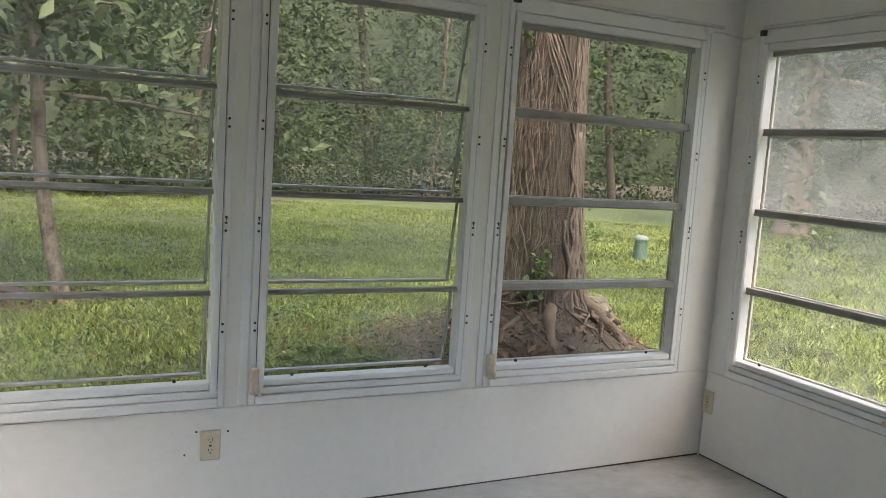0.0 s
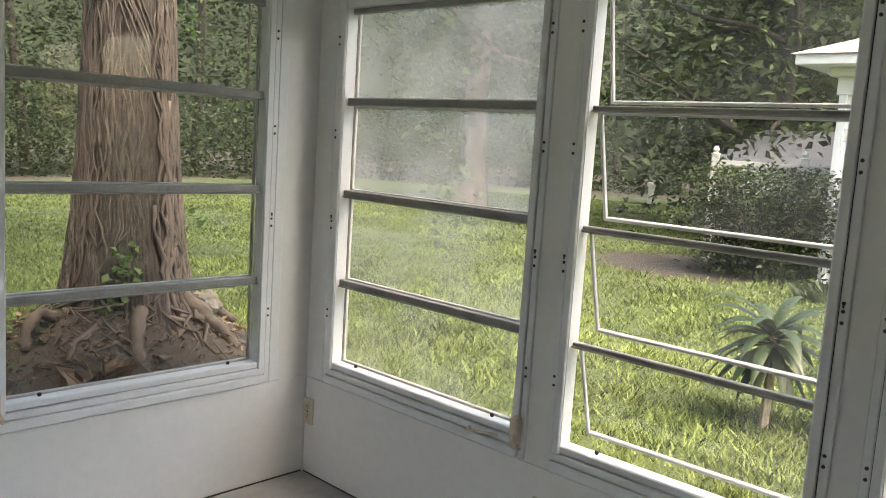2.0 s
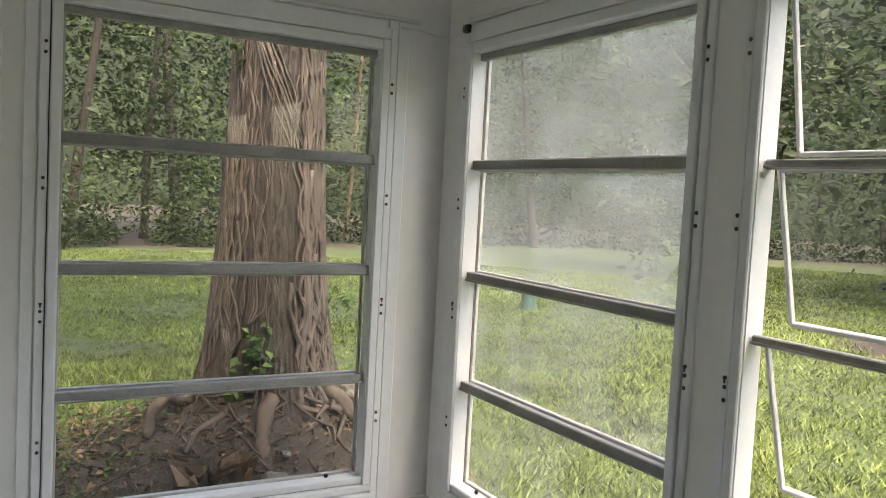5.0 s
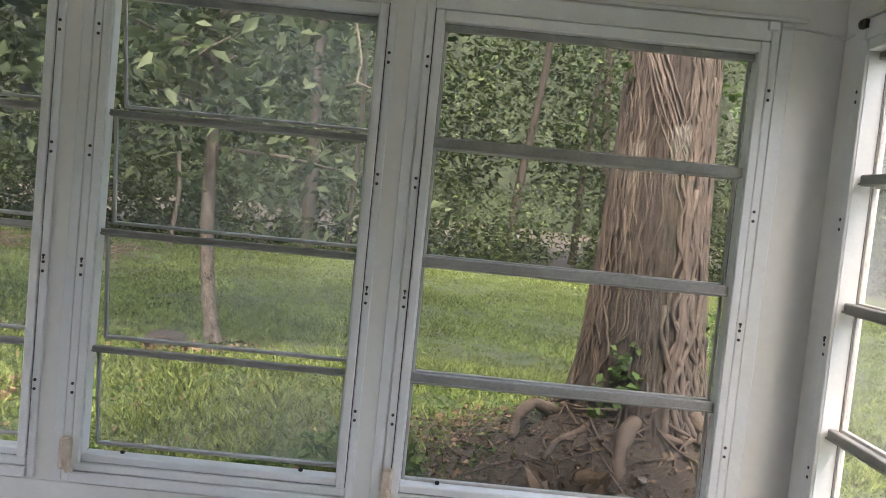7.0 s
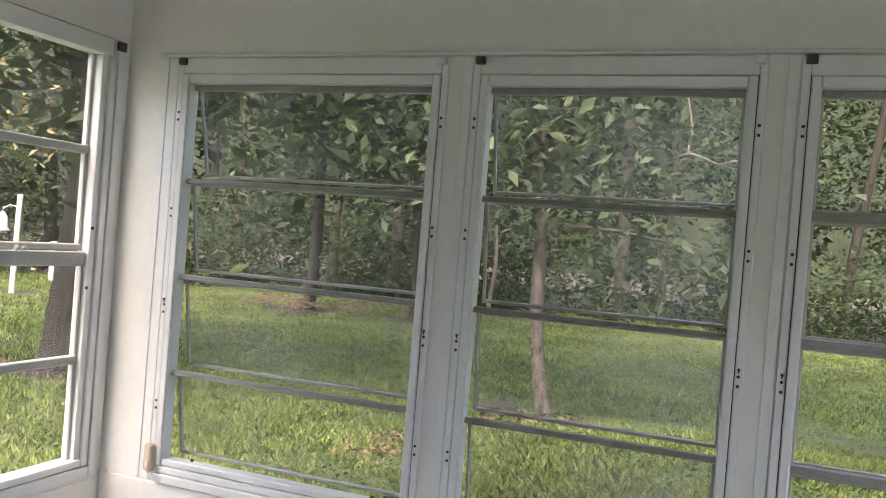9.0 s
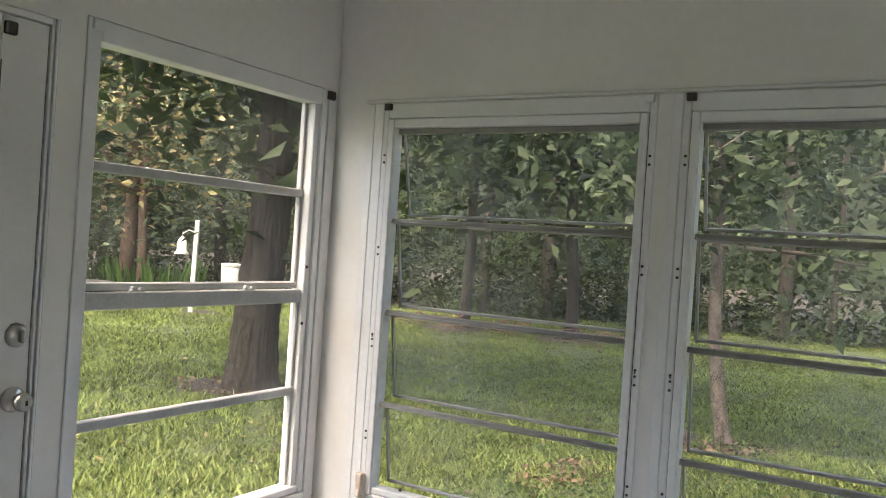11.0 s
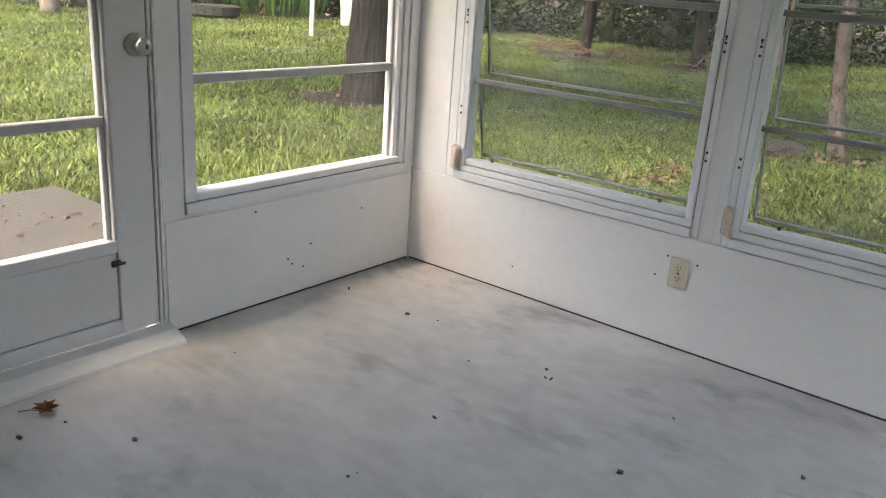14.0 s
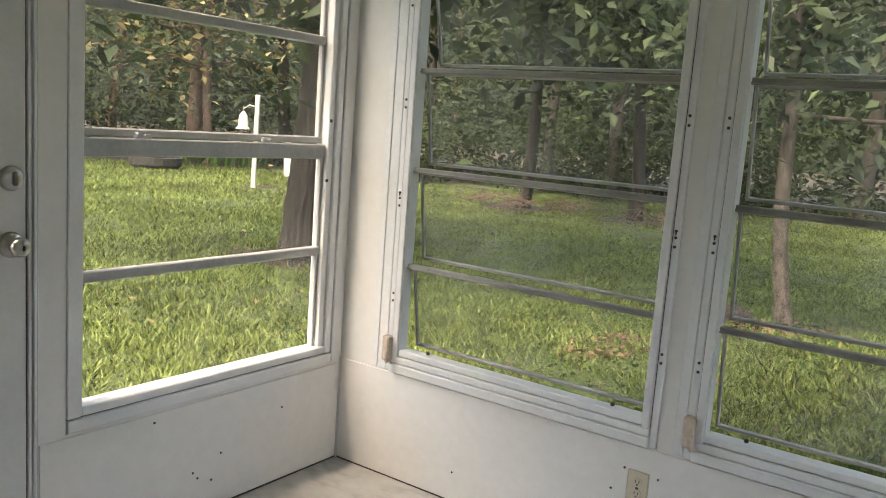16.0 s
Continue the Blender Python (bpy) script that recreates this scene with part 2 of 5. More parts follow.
# ---- mesh helpers ----
class Build:
    """Gathers vertices and faces of one mesh."""

    def __init__(self):
        self.v, self.f = [], []

    def box(self, x0, x1, y0, y1, z0, z1, c=0.0, m=None):
        n = len(self.v)
        if c <= 0:
            pts = [(x, y, z) for z in (z0, z1) for y in (y0, y1) for x in (x0, x1)]
            fs = [(0, 2, 3, 1), (4, 5, 7, 6), (0, 1, 5, 4), (2, 6, 7, 3), (0, 4, 6, 2), (1, 3, 7, 5)]
        else:
            lo, hi, pts, ids = (x0, y0, z0), (x1, y1, z1), [], {}
            for s in [(a, b, d) for a in (0, 1) for b in (0, 1) for d in (0, 1)]:
                for ax in range(3):
                    p = [hi[k] - c if s[k] else lo[k] + c for k in range(3)]
                    p[ax] = hi[ax] if s[ax] else lo[ax]
                    ids[s, ax] = len(pts)
                    pts.append(tuple(p))
            fs = []
            for ax in range(3):
                a, b = (ax + 1) % 3, (ax + 2) % 3
                for side in (0, 1):
                    loop = []
                    for i, j in ((0, 0), (1, 0), (1, 1), (0, 1)):
                        s = [0, 0, 0]
                        s[ax], s[a], s[b] = side, i, j
                        loop.append(ids[tuple(s), ax])
                    fs.append(tuple(loop if side else loop[::-1]))
                for i in (0, 1):
                    for j in (0, 1):
                        s0, s1 = [0, 0, 0], [0, 0, 0]
                        s0[a] = s1[a] = i
                        s0[b] = s1[b] = j
                        s1[ax] = 1
                        s0, s1 = tuple(s0), tuple(s1)
                        q = (ids[s0, a], ids[s1, a], ids[s1, b], ids[s0, b])
                        fs.append(q if i != j else q[::-1])
            for s in [(a, b, d) for a in (0, 1) for b in (0, 1) for d in (0, 1)]:
                q = (ids[s, 0], ids[s, 1], ids[s, 2])
                fs.append(q if sum(s) % 2 else q[::-1])
        self.v += [tuple(m @ Vector(p)) for p in pts] if m else pts
        self.f += [tuple(n + i for i in q) for q in fs]
        return self

    def tube(self, pts, radii, seg=8, rough=0.0, cap=True):
        n, pts = len(self.v), [Vector(p) for p in pts]
        for i, p in enumerate(pts):
            d = (pts[min(i + 1, len(pts) - 1)] - pts[max(i - 1, 0)]).normalized()
            a = d.cross(Vector((0, 1, 0) if abs(d.y) < 0.9 else (1, 0, 0))).normalized()
            b = d.cross(a)
            for k in range(seg):
                g = math.tau * k / seg
                w = a * math.cos(g) + b * math.sin(g)
                r = radii[i] * (1 + rough * noise.noise((p + w * radii[i]) * (1.2 / max(radii[i], 0.02))) if rough else 1)
                self.v.append(tuple(p + w * r))
        for i in range(len(pts) - 1):
            for k in range(seg):
                j = (k + 1) % seg
                self.f.append((n + i * seg + k, n + i * seg + j, n + (i + 1) * seg + j, n + (i + 1) * seg + k))
        if cap:
            self.f.append(tuple(n + k for k in range(seg))[::-1])
            self.f.append(tuple(n + (len(pts) - 1) * seg + k for k in range(seg)))
        return self

    def lathe(self, centre, axis, profile, seg=16):
        """Rings of (distance along the axis, radius)."""
        c, d = Vector(centre), Vector(axis).normalized()
        return self.tube([c + d * h for h, _ in profile], [r for _, r in profile], seg)

    def leaf(self, p, d, up, length, width, fold=0.25):
        """A leaf of two folded halves from p along d."""
        n = len(self.v)
        s = d.cross(up).normalized()
        k = s.cross(d)
        mid = p + d * length * 0.45
        self.v += [tuple(p), tuple(mid + s * width / 2 + k * fold * width), tuple(p + d * length), tuple(mid - s * width / 2 + k * fold * width)]
        self.f += [(n, n + 1, n + 2), (n, n + 2, n + 3)]

    def mesh(self, name, smooth=False):
        me = bpy.data.meshes.new(name)
        me.from_pydata(self.v, [], self.f)
        if smooth:
            me.polygons.foreach_set("use_smooth", [True] * len(me.polygons))
        return me


def part(name, built, material, parent=None, label="", smooth=False):
    """Links a mesh as one object under a thing or a part."""
    me = built if isinstance(built, bpy.types.Mesh) else built.mesh(name, smooth)
    if not me.materials:
        me.materials.append(M[material])
    ob = new(name, me)
    ob.parent = parent
    if label:
        tagged(ob, label)
    return ob


def thing(name, label, category, m=None, group="", kind=""):
    ob = new(name)
    ob.matrix_basis = m or Matrix()
    return tagged(ob, label, category, group, kind)


def leaves(count, place, size, droop=0.3, seed=1, ratio=0.5):
    """Many folded leaves; place(rng, count) gives their feet."""
    g = np.random.default_rng(seed)
    p = place(g, count)
    count = len(p)
    d = g.normal(size=(count, 3))
    d[:, 2] = d[:, 2] * 0.5 - droop
    d /= np.linalg.norm(d, axis=1)[:, None]
    u = g.normal(size=(count, 3)) + np.array((0, 0, 1.2))
    s = np.cross(d, u)
    s /= np.linalg.norm(s, axis=1)[:, None] + 1e-9
    k = np.cross(s, d)
    ln = g.uniform(size[0], size[1], count)[:, None]
    w = ln * ratio
    mid = p + d * ln * 0.45
    v = np.stack((p, mid + s * w / 2 + k * w * 0.22, p + d * ln, mid - s * w / 2 + k * w * 0.22), 1).reshape(-1, 3)
    i = np.arange(count)[:, None] * 4
    f = np.concatenate((i + np.array((0, 1, 2)), i + np.array((0, 2, 3))), 1).reshape(-1, 3)
    return flat_mesh(v, f)


def flat_mesh(v, f):
    me = bpy.data.meshes.new("mesh")
    me.vertices.add(len(v))
    me.vertices.foreach_set("co", np.asarray(v, dtype=np.float32).ravel())
    me.loops.add(f.size)
    me.loops.foreach_set("vertex_index", f.astype(np.int32).ravel())
    me.polygons.add(len(f))
    me.polygons.foreach_set("loop_start", np.arange(len(f), dtype=np.int32) * f.shape[1])
    me.update(calc_edges=True)
    return me


# ---- measures of the room ----
EAST, SOUTH, HIGH, THICK, GROUND = 3.755, -3.75, 2.62, 0.10, -0.15
PANEL, HEAD = 0.44, 2.085
NORTH_WALL, EAST_WALL, WEST_WALL = pose(0, 0, 0), pose(EAST, 0, 0, rz=-90), pose(0, 0, 0, rz=90)
BOTTOM, TOP, STEP = 0.533, 1.987, 0.373
SIDE = 0.055


def wall_with_holes(name, m, u0, u1, holes, label):
    """A wall along u with holes (u0, u1, z0, z1), its inner face at 0 and its outer face at THICK."""
    b = Build()
    edges = [u0] + [e for h in holes for e in h[:2]] + [u1]
    for a, c in zip(edges[0::2], edges[1::2]):
        b.box(a, c, 0.0, THICK, GROUND - 0.1, HIGH)
    for a, c, z0, z1 in holes:
        if z0 > 0.02:
            b.box(a, c, 0.0, THICK, GROUND - 0.1, z0)
        b.box(a, c, 0.0, THICK, z1, HIGH)
    ob = part(name, b, "wall")
    ob.matrix_basis = m
    return tagged(ob, label, "wall", kind="structure")


A_OPEN = ((0.305, 1.316), (1.515, 2.327), (2.526, 3.497))
B_OPEN = ((0.178, 1.16), (1.356, 2.12), (2.30, 3.11))
hole = lambda o: (o[0] - SIDE, o[1] + SIDE, PANEL, HEAD)
wall_with_holes("wall_north", NORTH_WALL, -THICK, EAST + THICK, [hole(o) for o in A_OPEN], "white painted sunroom wall below and between windows")
wall_with_holes("wall_east", EAST_WALL, 0.002, -SOUTH, [hole(o) for o in B_OPEN], "white painted sunroom wall with a row of windows")
C_OPEN = (-1.152, -0.135)
DOOR = (-2.14, -1.315)
wall_with_holes("wall_west", WEST_WALL, SOUTH, -0.002, [(DOOR[0] - 0.03, DOOR[1] + 0.03, 0.0, 2.10), (C_OPEN[0] - 0.05, C_OPEN[1] + 0.10, 0.425, 2.14)], "white painted sunroom wall with a glazed door")
b = Build().box(-THICK, EAST + THICK, SOUTH - THICK, SOUTH, GROUND - 0.1, HIGH)
tagged(part("wall_south", b, "upper"), "plain white house wall behind the sunroom", "wall", kind="structure")
b = Build().box(-THICK, EAST + THICK, SOUTH - THICK, THICK, HIGH, HIGH + 0.12)
tagged(part("ceiling", b, "ceiling"), "plain white painted sunroom ceiling", "ceiling", kind="structure")
b = Build()
nx, ny = 40, 40
for j in range(ny + 1):
    for i in range(nx + 1):
        x, y = EAST * i / nx, SOUTH * (1 - j / ny)
        b.v.append((x, y, 0.003 * noise.noise((x * 1.3, y * 1.3, 0))))
b.f = [(j * (nx + 1) + i, j * (nx + 1) + i + 1, (j + 1) * (nx + 1) + i + 1, (j + 1) * (nx + 1) + i) for j in range(ny) for i in range(nx)]
tagged(part("floor", b, "floor", smooth=True), "worn pale grey painted concrete floor with scuffs", "floor", kind="structure")

# ---- windows ----
screw_mesh = Build().lathe((0, 0, 0), (0, -1, 0), [(0, 0.005), (0.002, 0.005), (0.003, 0.003)], 8).mesh("screw")
screw_mesh.materials.append(M["screw"])
window_count = 0


def window(wall, u0, u1, angle, glass, crank="left", rail="rail", sash="sash", label="", z0=BOTTOM, z1=TOP, edge=()):
    """An awning window of four sashes that are hinged at their tops and swing out by the angle."""
    global window_count
    window_count += 1
    w = thing("window_%d" % window_count, label, "window", wall, "awning windows", "structure")
    # jambs, head and sill, each of stepped strips with a dark joint behind
    j = Build()
    o0, o1, zb, zt = u0 - SIDE, u1 + SIDE, PANEL, HEAD
    for a, c in ((u0 - 0.0545, u0 - 0.030), (u1 + 0.030, u1 + 0.0545)):
        j.box(a, c, -0.010, 0.06, zb + 0.002, zt - 0.002, 0.003)
    if wall is NORTH_WALL:
        far = u0 - 0.138 if "left" in edge else u0 - 0.092
        j.box(far, far + 0.033, -0.006, -0.0005, zb + 0.002, zt - 0.002, 0.002)
    for side in edge:
        a, c = (u0 - 0.100, u0 - 0.058) if side == "left" else (u1 + 0.058, u1 + 0.100)
        j.box(a, c, -0.007, -0.0005, zb + 0.002, zt - 0.002, 0.002)
        a, c = (a - 0.004, a) if side == "left" else (c, c + 0.004)
        j.box(a + 0.0005, c - 0.0005, -0.002, -0.0005, zb + 0.002, zt - 0.002)
    for a, c in ((u0 - 0.0265, u0), (u1, u1 + 0.0265)):
        j.box(a, c, -0.016, 0.045, z0 - 0.03, z1 + 0.033, 0.003)
    j.box(u0 - 0.0295, u1 + 0.0295, -0.010, 0.06, z1 + 0.036, zt - 0.002, 0.003)
    j.box(u0 + 0.001, u1 - 0.001, -0.014, 0.045, z1, z1 + 0.033, 0.003)
    part("window_frame", j, "alu", w, "white enamelled aluminium frame")
    s = Build()
    s.box(u0 - 0.0295, u1 + 0.0295, -0.022, THICK, zb + 0.002, zb + 0.036, 0.004)
    s.box(u0 - 0.0295, u1 + 0.0295, -0.014, THICK, zb + 0.039, zb + 0.064, 0.003)
    s.box(u0 - 0.0005, u1 + 0.0005, -0.006, 0.052, zb + 0.067, z0, 0.004)
    part("window_sill", s, "alu", w, "grooved white aluminium sill")
    g = Build()
    g.box(o0 + 0.004, o1 - 0.004, 0.004, THICK - 0.02, zb + 0.004, zb + 0.066)
    g.box(u0 - 0.031, u0 - 0.027, -0.004, THICK - 0.02, zb + 0.07, zt - 0.006)
    g.box(u1 + 0.027, u1 + 0.031, -0.004, THICK - 0.02, zb + 0.07, zt - 0.006)
    part("joint", g, "groove", w)
    track = Build().box(u0 + 0.0003, u0 + 0.003, -0.008, 0.044, z0 + 0.001, z1 - 0.001).box(u1 - 0.003, u1 - 0.0003, -0.008, 0.044, z0 + 0.001, z1 - 0.001)
    part("side_track", track, "alu", w)
    step = STEP
    for k in range(4):
        top = z1 - k * step
        if k:
            shut = (angle[k] if isinstance(angle, tuple) else angle) == 0
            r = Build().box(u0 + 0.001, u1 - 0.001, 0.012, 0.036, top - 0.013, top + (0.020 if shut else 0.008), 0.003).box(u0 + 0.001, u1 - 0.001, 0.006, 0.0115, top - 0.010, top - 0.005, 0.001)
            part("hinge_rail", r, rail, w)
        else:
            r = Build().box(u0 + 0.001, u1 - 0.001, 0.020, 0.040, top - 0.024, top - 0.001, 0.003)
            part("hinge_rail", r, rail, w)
        a = angle[k] if isinstance(angle, tuple) else angle
        hang = new("sash")
        hang.parent = w
        hang.matrix_basis = pose(0, 0.052, top - 0.006, rx=a)
        h = (step - 0.020) if k < 3 else top - z0 - 0.004
        q = Build()
        q.box(u0 + 0.004, u0 + 0.014, -0.006, 0.008, -h, 0, 0.002).box(u1 - 0.014, u1 - 0.004, -0.006, 0.008, -h, 0, 0.002)
        q.box(u0 + 0.0145, u1 - 0.0145, -0.006, 0.008, -0.012, 0, 0.002).box(u0 + 0.0145, u1 - 0.0145, -0.008, 0.010, -h, -h + 0.011, 0.002)
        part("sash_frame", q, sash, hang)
        pane = part("pane", Build().box(u0 + 0.013, u1 - 0.013, -0.001, 0.002, -h + 0.010, -0.011), glass[k] if isinstance(glass, tuple) else glass, hang)
        pane.visible_shadow = False
        for u in (u0 - 0.040, u1 + 0.040):
            for dz in (-0.113, -0.142):
                sc = part("screw", screw_mesh, "screw", w)
                sc.matrix_basis = pose(u, -0.010, top + dz)
    for u in (u0 - 0.040, u1 + 0.040):
        part("catch_pin", Build().lathe((u, -0.010, z1 - 2 * step - 0.092), (0, -1, 0), [(0, 0.0045), (0.004, 0.0045), (0.006, 0.002)], 10).box(u - 0.002, u + 0.002, -0.015, -0.0105, z1 - 2 * step - 0.104, z1 - 2 * step - 0.093, 0.001), "screw", w, "dark metal catch pin")
    for u in (u0 + 0.12, u1 - 0.12):
        part("stop", Build().box(u - 0.007, u + 0.007, 0.020, 0.030, z0 + 0.0005, z0 + 0.014, 0.003), "black", w)
    # spring clips at the upper corners
    part("clip", Build().box(u0 - 0.046, u0 - 0.014, -0.026, -0.010, zt - 0.030, zt - 0.004, 0.002).box(u0 - 0.040, u0 - 0.020, -0.032, -0.026, zt - 0.026, zt - 0.010, 0.002), "groove", w, "dark metal spring clip")
    part("clip", Build().box(u1 + 0.014, u1 + 0.046, -0.026, -0.010, zt - 0.030, zt - 0.004, 0.002), "alu", w)
    c = Build()
    u = u0 - 0.040 if crank == "left" else u1 + 0.028
    c.box(u - 0.017, u + 0.017, -0.044, -0.011, z0 - 0.045, z0 + 0.055, 0.006)
    c.tube([(u + 0.004, -0.040, z0 - 0.010), (u + 0.012, -0.052, z0 - 0.030), (u + 0.020, -0.050, z0 - 0.048)], [0.010, 0.009, 0.006], 8)
    c.tube([(u + 0.005, -0.03, z0 - 0.035), (u + 0.03, -0.036, z0 - 0.05)], [0.007, 0.005], 8)
    part("crank_housing", c, "beige", w, "chipped beige crank housing")
    return w


window(NORTH_WALL, *A_OPEN[0], (13.0, 9.0, 9.0, 9.0), "glass_dusty", edge=("left",), label="white aluminium awning window with four sashes ajar")
window(NORTH_WALL, *A_OPEN[1], (12.0, 8.0, 8.0, 8.0), "glass_dusty", label="white aluminium awning window with four sashes ajar")
window(NORTH_WALL, *A_OPEN[2], 0.0, "glass", edge=("right",), label="white aluminium awning window with closed sashes")
window(EAST_WALL, *B_OPEN[0], 0.0, ("glass_hazy", "glass_hazy", "glass_smeared", "glass_dusty"), "right", edge=("left",), label="white awning window with hazy closed panes")
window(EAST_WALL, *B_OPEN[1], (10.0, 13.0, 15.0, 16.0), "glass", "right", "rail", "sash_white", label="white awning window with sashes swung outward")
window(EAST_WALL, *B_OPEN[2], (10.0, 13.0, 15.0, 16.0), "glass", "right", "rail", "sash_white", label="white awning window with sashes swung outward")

# ---- ground ----
TREE, SLIM = Vector((3.6, 1.4, 0.45)), Vector((0.93, 3.75, 0.14))


def swell(x, y):
    """The broad rise north of the room and the root mounds on it."""
    broad = 0.45 * np.exp(-(((x - 2.3) / 2.8) ** 2) - ((y - 2.6) / 2.0) ** 2)
    roots = 0.50 * np.exp(-(((x - TREE.x) / 0.85) ** 2) - ((y - TREE.y + 0.15) / 0.60) ** 2)
    foot = 0.06 * np.exp(-(((x - SLIM.x) / 0.5) ** 2) - ((y - SLIM.y) / 0.5) ** 2)
    return broad + roots + foot


def height(x, y):
    return GROUND + float(swell(x, y)) + 0.03 * noise.noise((x * 0.5, y * 0.5, 3)) * min(1, abs(y) + 0.2)


def spread(lo, hi):
    """Steps that widen away from the room."""
    out, x, d = [], 2.0, 0.22
    while x < hi:
        out.append(x)
        x, d = x + d, d * 1.045 if x > 7 else d
    out.append(hi)
    x, d = 2.0 - 0.22, 0.22
    low = []
    while x > lo:
        low.append(x)
        x, d = x - d, d * 1.045 if x < -3 else d
    return [lo] + low[::-1] + out


gx, gy = spread(-400, 400), spread(-400, 400)
gv = [(x, y, height(x, y)) for y in gy for x in gx]
gf = np.array([(j * len(gx) + i, j * len(gx) + i + 1, (j + 1) * len(gx) + i + 1, (j + 1) * len(gx) + i) for j in range(len(gy) - 1) for i in range(len(gx) - 1)])


def ground_material():
    """Lawn soil and green, with bare earth in ragged patches at the tree feet."""
    m, t, p = nodes_of("lawn_ground")
    co = t.nodes.new("ShaderNodeTexCoord")
    n1 = wired(t, "ShaderNodeTexNoise", Scale=0.6, Detail=6.0, Roughness=0.65)
    n2 = wired(t, "ShaderNodeTexNoise", Scale=14.0, Detail=4.0, Roughness=0.7)
    for n in (n1, n2):
        t.links.new(co.outputs["Object"], n.inputs[0])
    add = t.nodes.new("ShaderNodeMath")
    add.operation = "MULTIPLY_ADD"
    add.inputs[1].default_value = 0.5
    t.links.new(n1.outputs[0], add.inputs[0])
    hf = t.nodes.new("ShaderNodeMath")
    hf.operation = "MULTIPLY"
    hf.inputs[1].default_value = 0.5
    t.links.new(n2.outputs[0], hf.inputs[0])
    t.links.new(hf.outputs[0], add.inputs[2])
    green = t.nodes.new("ShaderNodeValToRGB")
    green.color_ramp.elements[0].position, green.color_ramp.elements[1].position = 0.36, 0.64
    green.color_ramp.elements[0].color, green.color_ramp.elements[1].color = (0.016, 0.028, 0.008, 1), (0.055, 0.08, 0.024, 1)
    t.links.new(add.outputs[0], green.inputs[0])
    earth = t.nodes.new("ShaderNodeValToRGB")
    earth.color_ramp.elements[0].color, earth.color_ramp.elements[1].color = (0.010, 0.008, 0.0065, 1), (0.046, 0.036, 0.029, 1)
    t.links.new(n2.outputs[0], earth.inputs[0])
    total = None
    for (x, y), reach in BARE:
        sub = wired(t, "ShaderNodeMapping", Location=(-x, -y, 0))
        t.links.new(co.outputs["Object"], sub.inputs[0])
        flat = t.nodes.new("ShaderNodeVectorMath")
        flat.operation = "MULTIPLY"
        flat.inputs[1].default_value = (1, 1, 0)
        t.links.new(sub.outputs[0], flat.inputs[0])
        ln = t.nodes.new("ShaderNodeVectorMath")
        ln.operation = "LENGTH"
        t.links.new(flat.outputs[0], ln.inputs[0])
        rag = t.nodes.new("ShaderNodeMath")
        rag.operation = "MULTIPLY_ADD"
        rag.inputs[1].default_value = min(reach, 2.0) * 0.9
        t.links.new(n1.outputs[0], rag.inputs[0])
        t.links.new(ln.outputs["Value"], rag.inputs[2])
        mr = t.nodes.new("ShaderNodeMapRange")
        mr.inputs[1].default_value, mr.inputs[2].default_value = reach + 0.35 * min(reach, 2.0), reach + 0.6 * min(reach, 2.0)
        mr.inputs[3].default_value, mr.inputs[4].default_value = 1.0, 0.0
        t.links.new(rag.outputs[0], mr.inputs[0])
        if total is None:
            total = mr.outputs[0]
        else:
            mx = t.nodes.new("ShaderNodeMath")
            mx.operation = "MAXIMUM"
            t.links.new(total, mx.inputs[0])
            t.links.new(mr.outputs[0], mx.inputs[1])
            total = mx.outputs[0]
    mix = t.nodes.new("ShaderNodeMixRGB")
    t.links.new(total, mix.inputs[0])
    t.links.new(green.outputs[0], mix.inputs[1])
    t.links.new(earth.outputs[0], mix.inputs[2])
    t.links.new(mix.outputs[0], p.inputs["Base Color"])
    p.inputs["Roughness"].default_value = 0.9
    bp = wired(t, "ShaderNodeBump", Strength=0.6, Distance=0.04)
    t.links.new(n2.outputs[0], bp.inputs["Height"])
    t.links.new(bp.outputs[0], p.inputs["Normal"])
    return m


BARE = (((3.55, 1.15), 1.02), ((0.95, 3.55), 0.40), ((-4.15, 3.75), 0.6), ((-6.1, 11.8), 0.8), ((-3.9, 12.3), 0.7), ((13.2, 3.0), 1.6), ((-10.3, 8.95), 0.45), ((-20, 10), 2.0), ((2, 60), 41.0), ((-45, 35), 40.0), ((62, 45), 44.0))
M["ground"] = ground_material()
tagged(part("ground", flat_mesh(np.array(gv), gf), "ground", smooth=True), "green lawn with bare earth under the trees", "lawn", kind="structure")


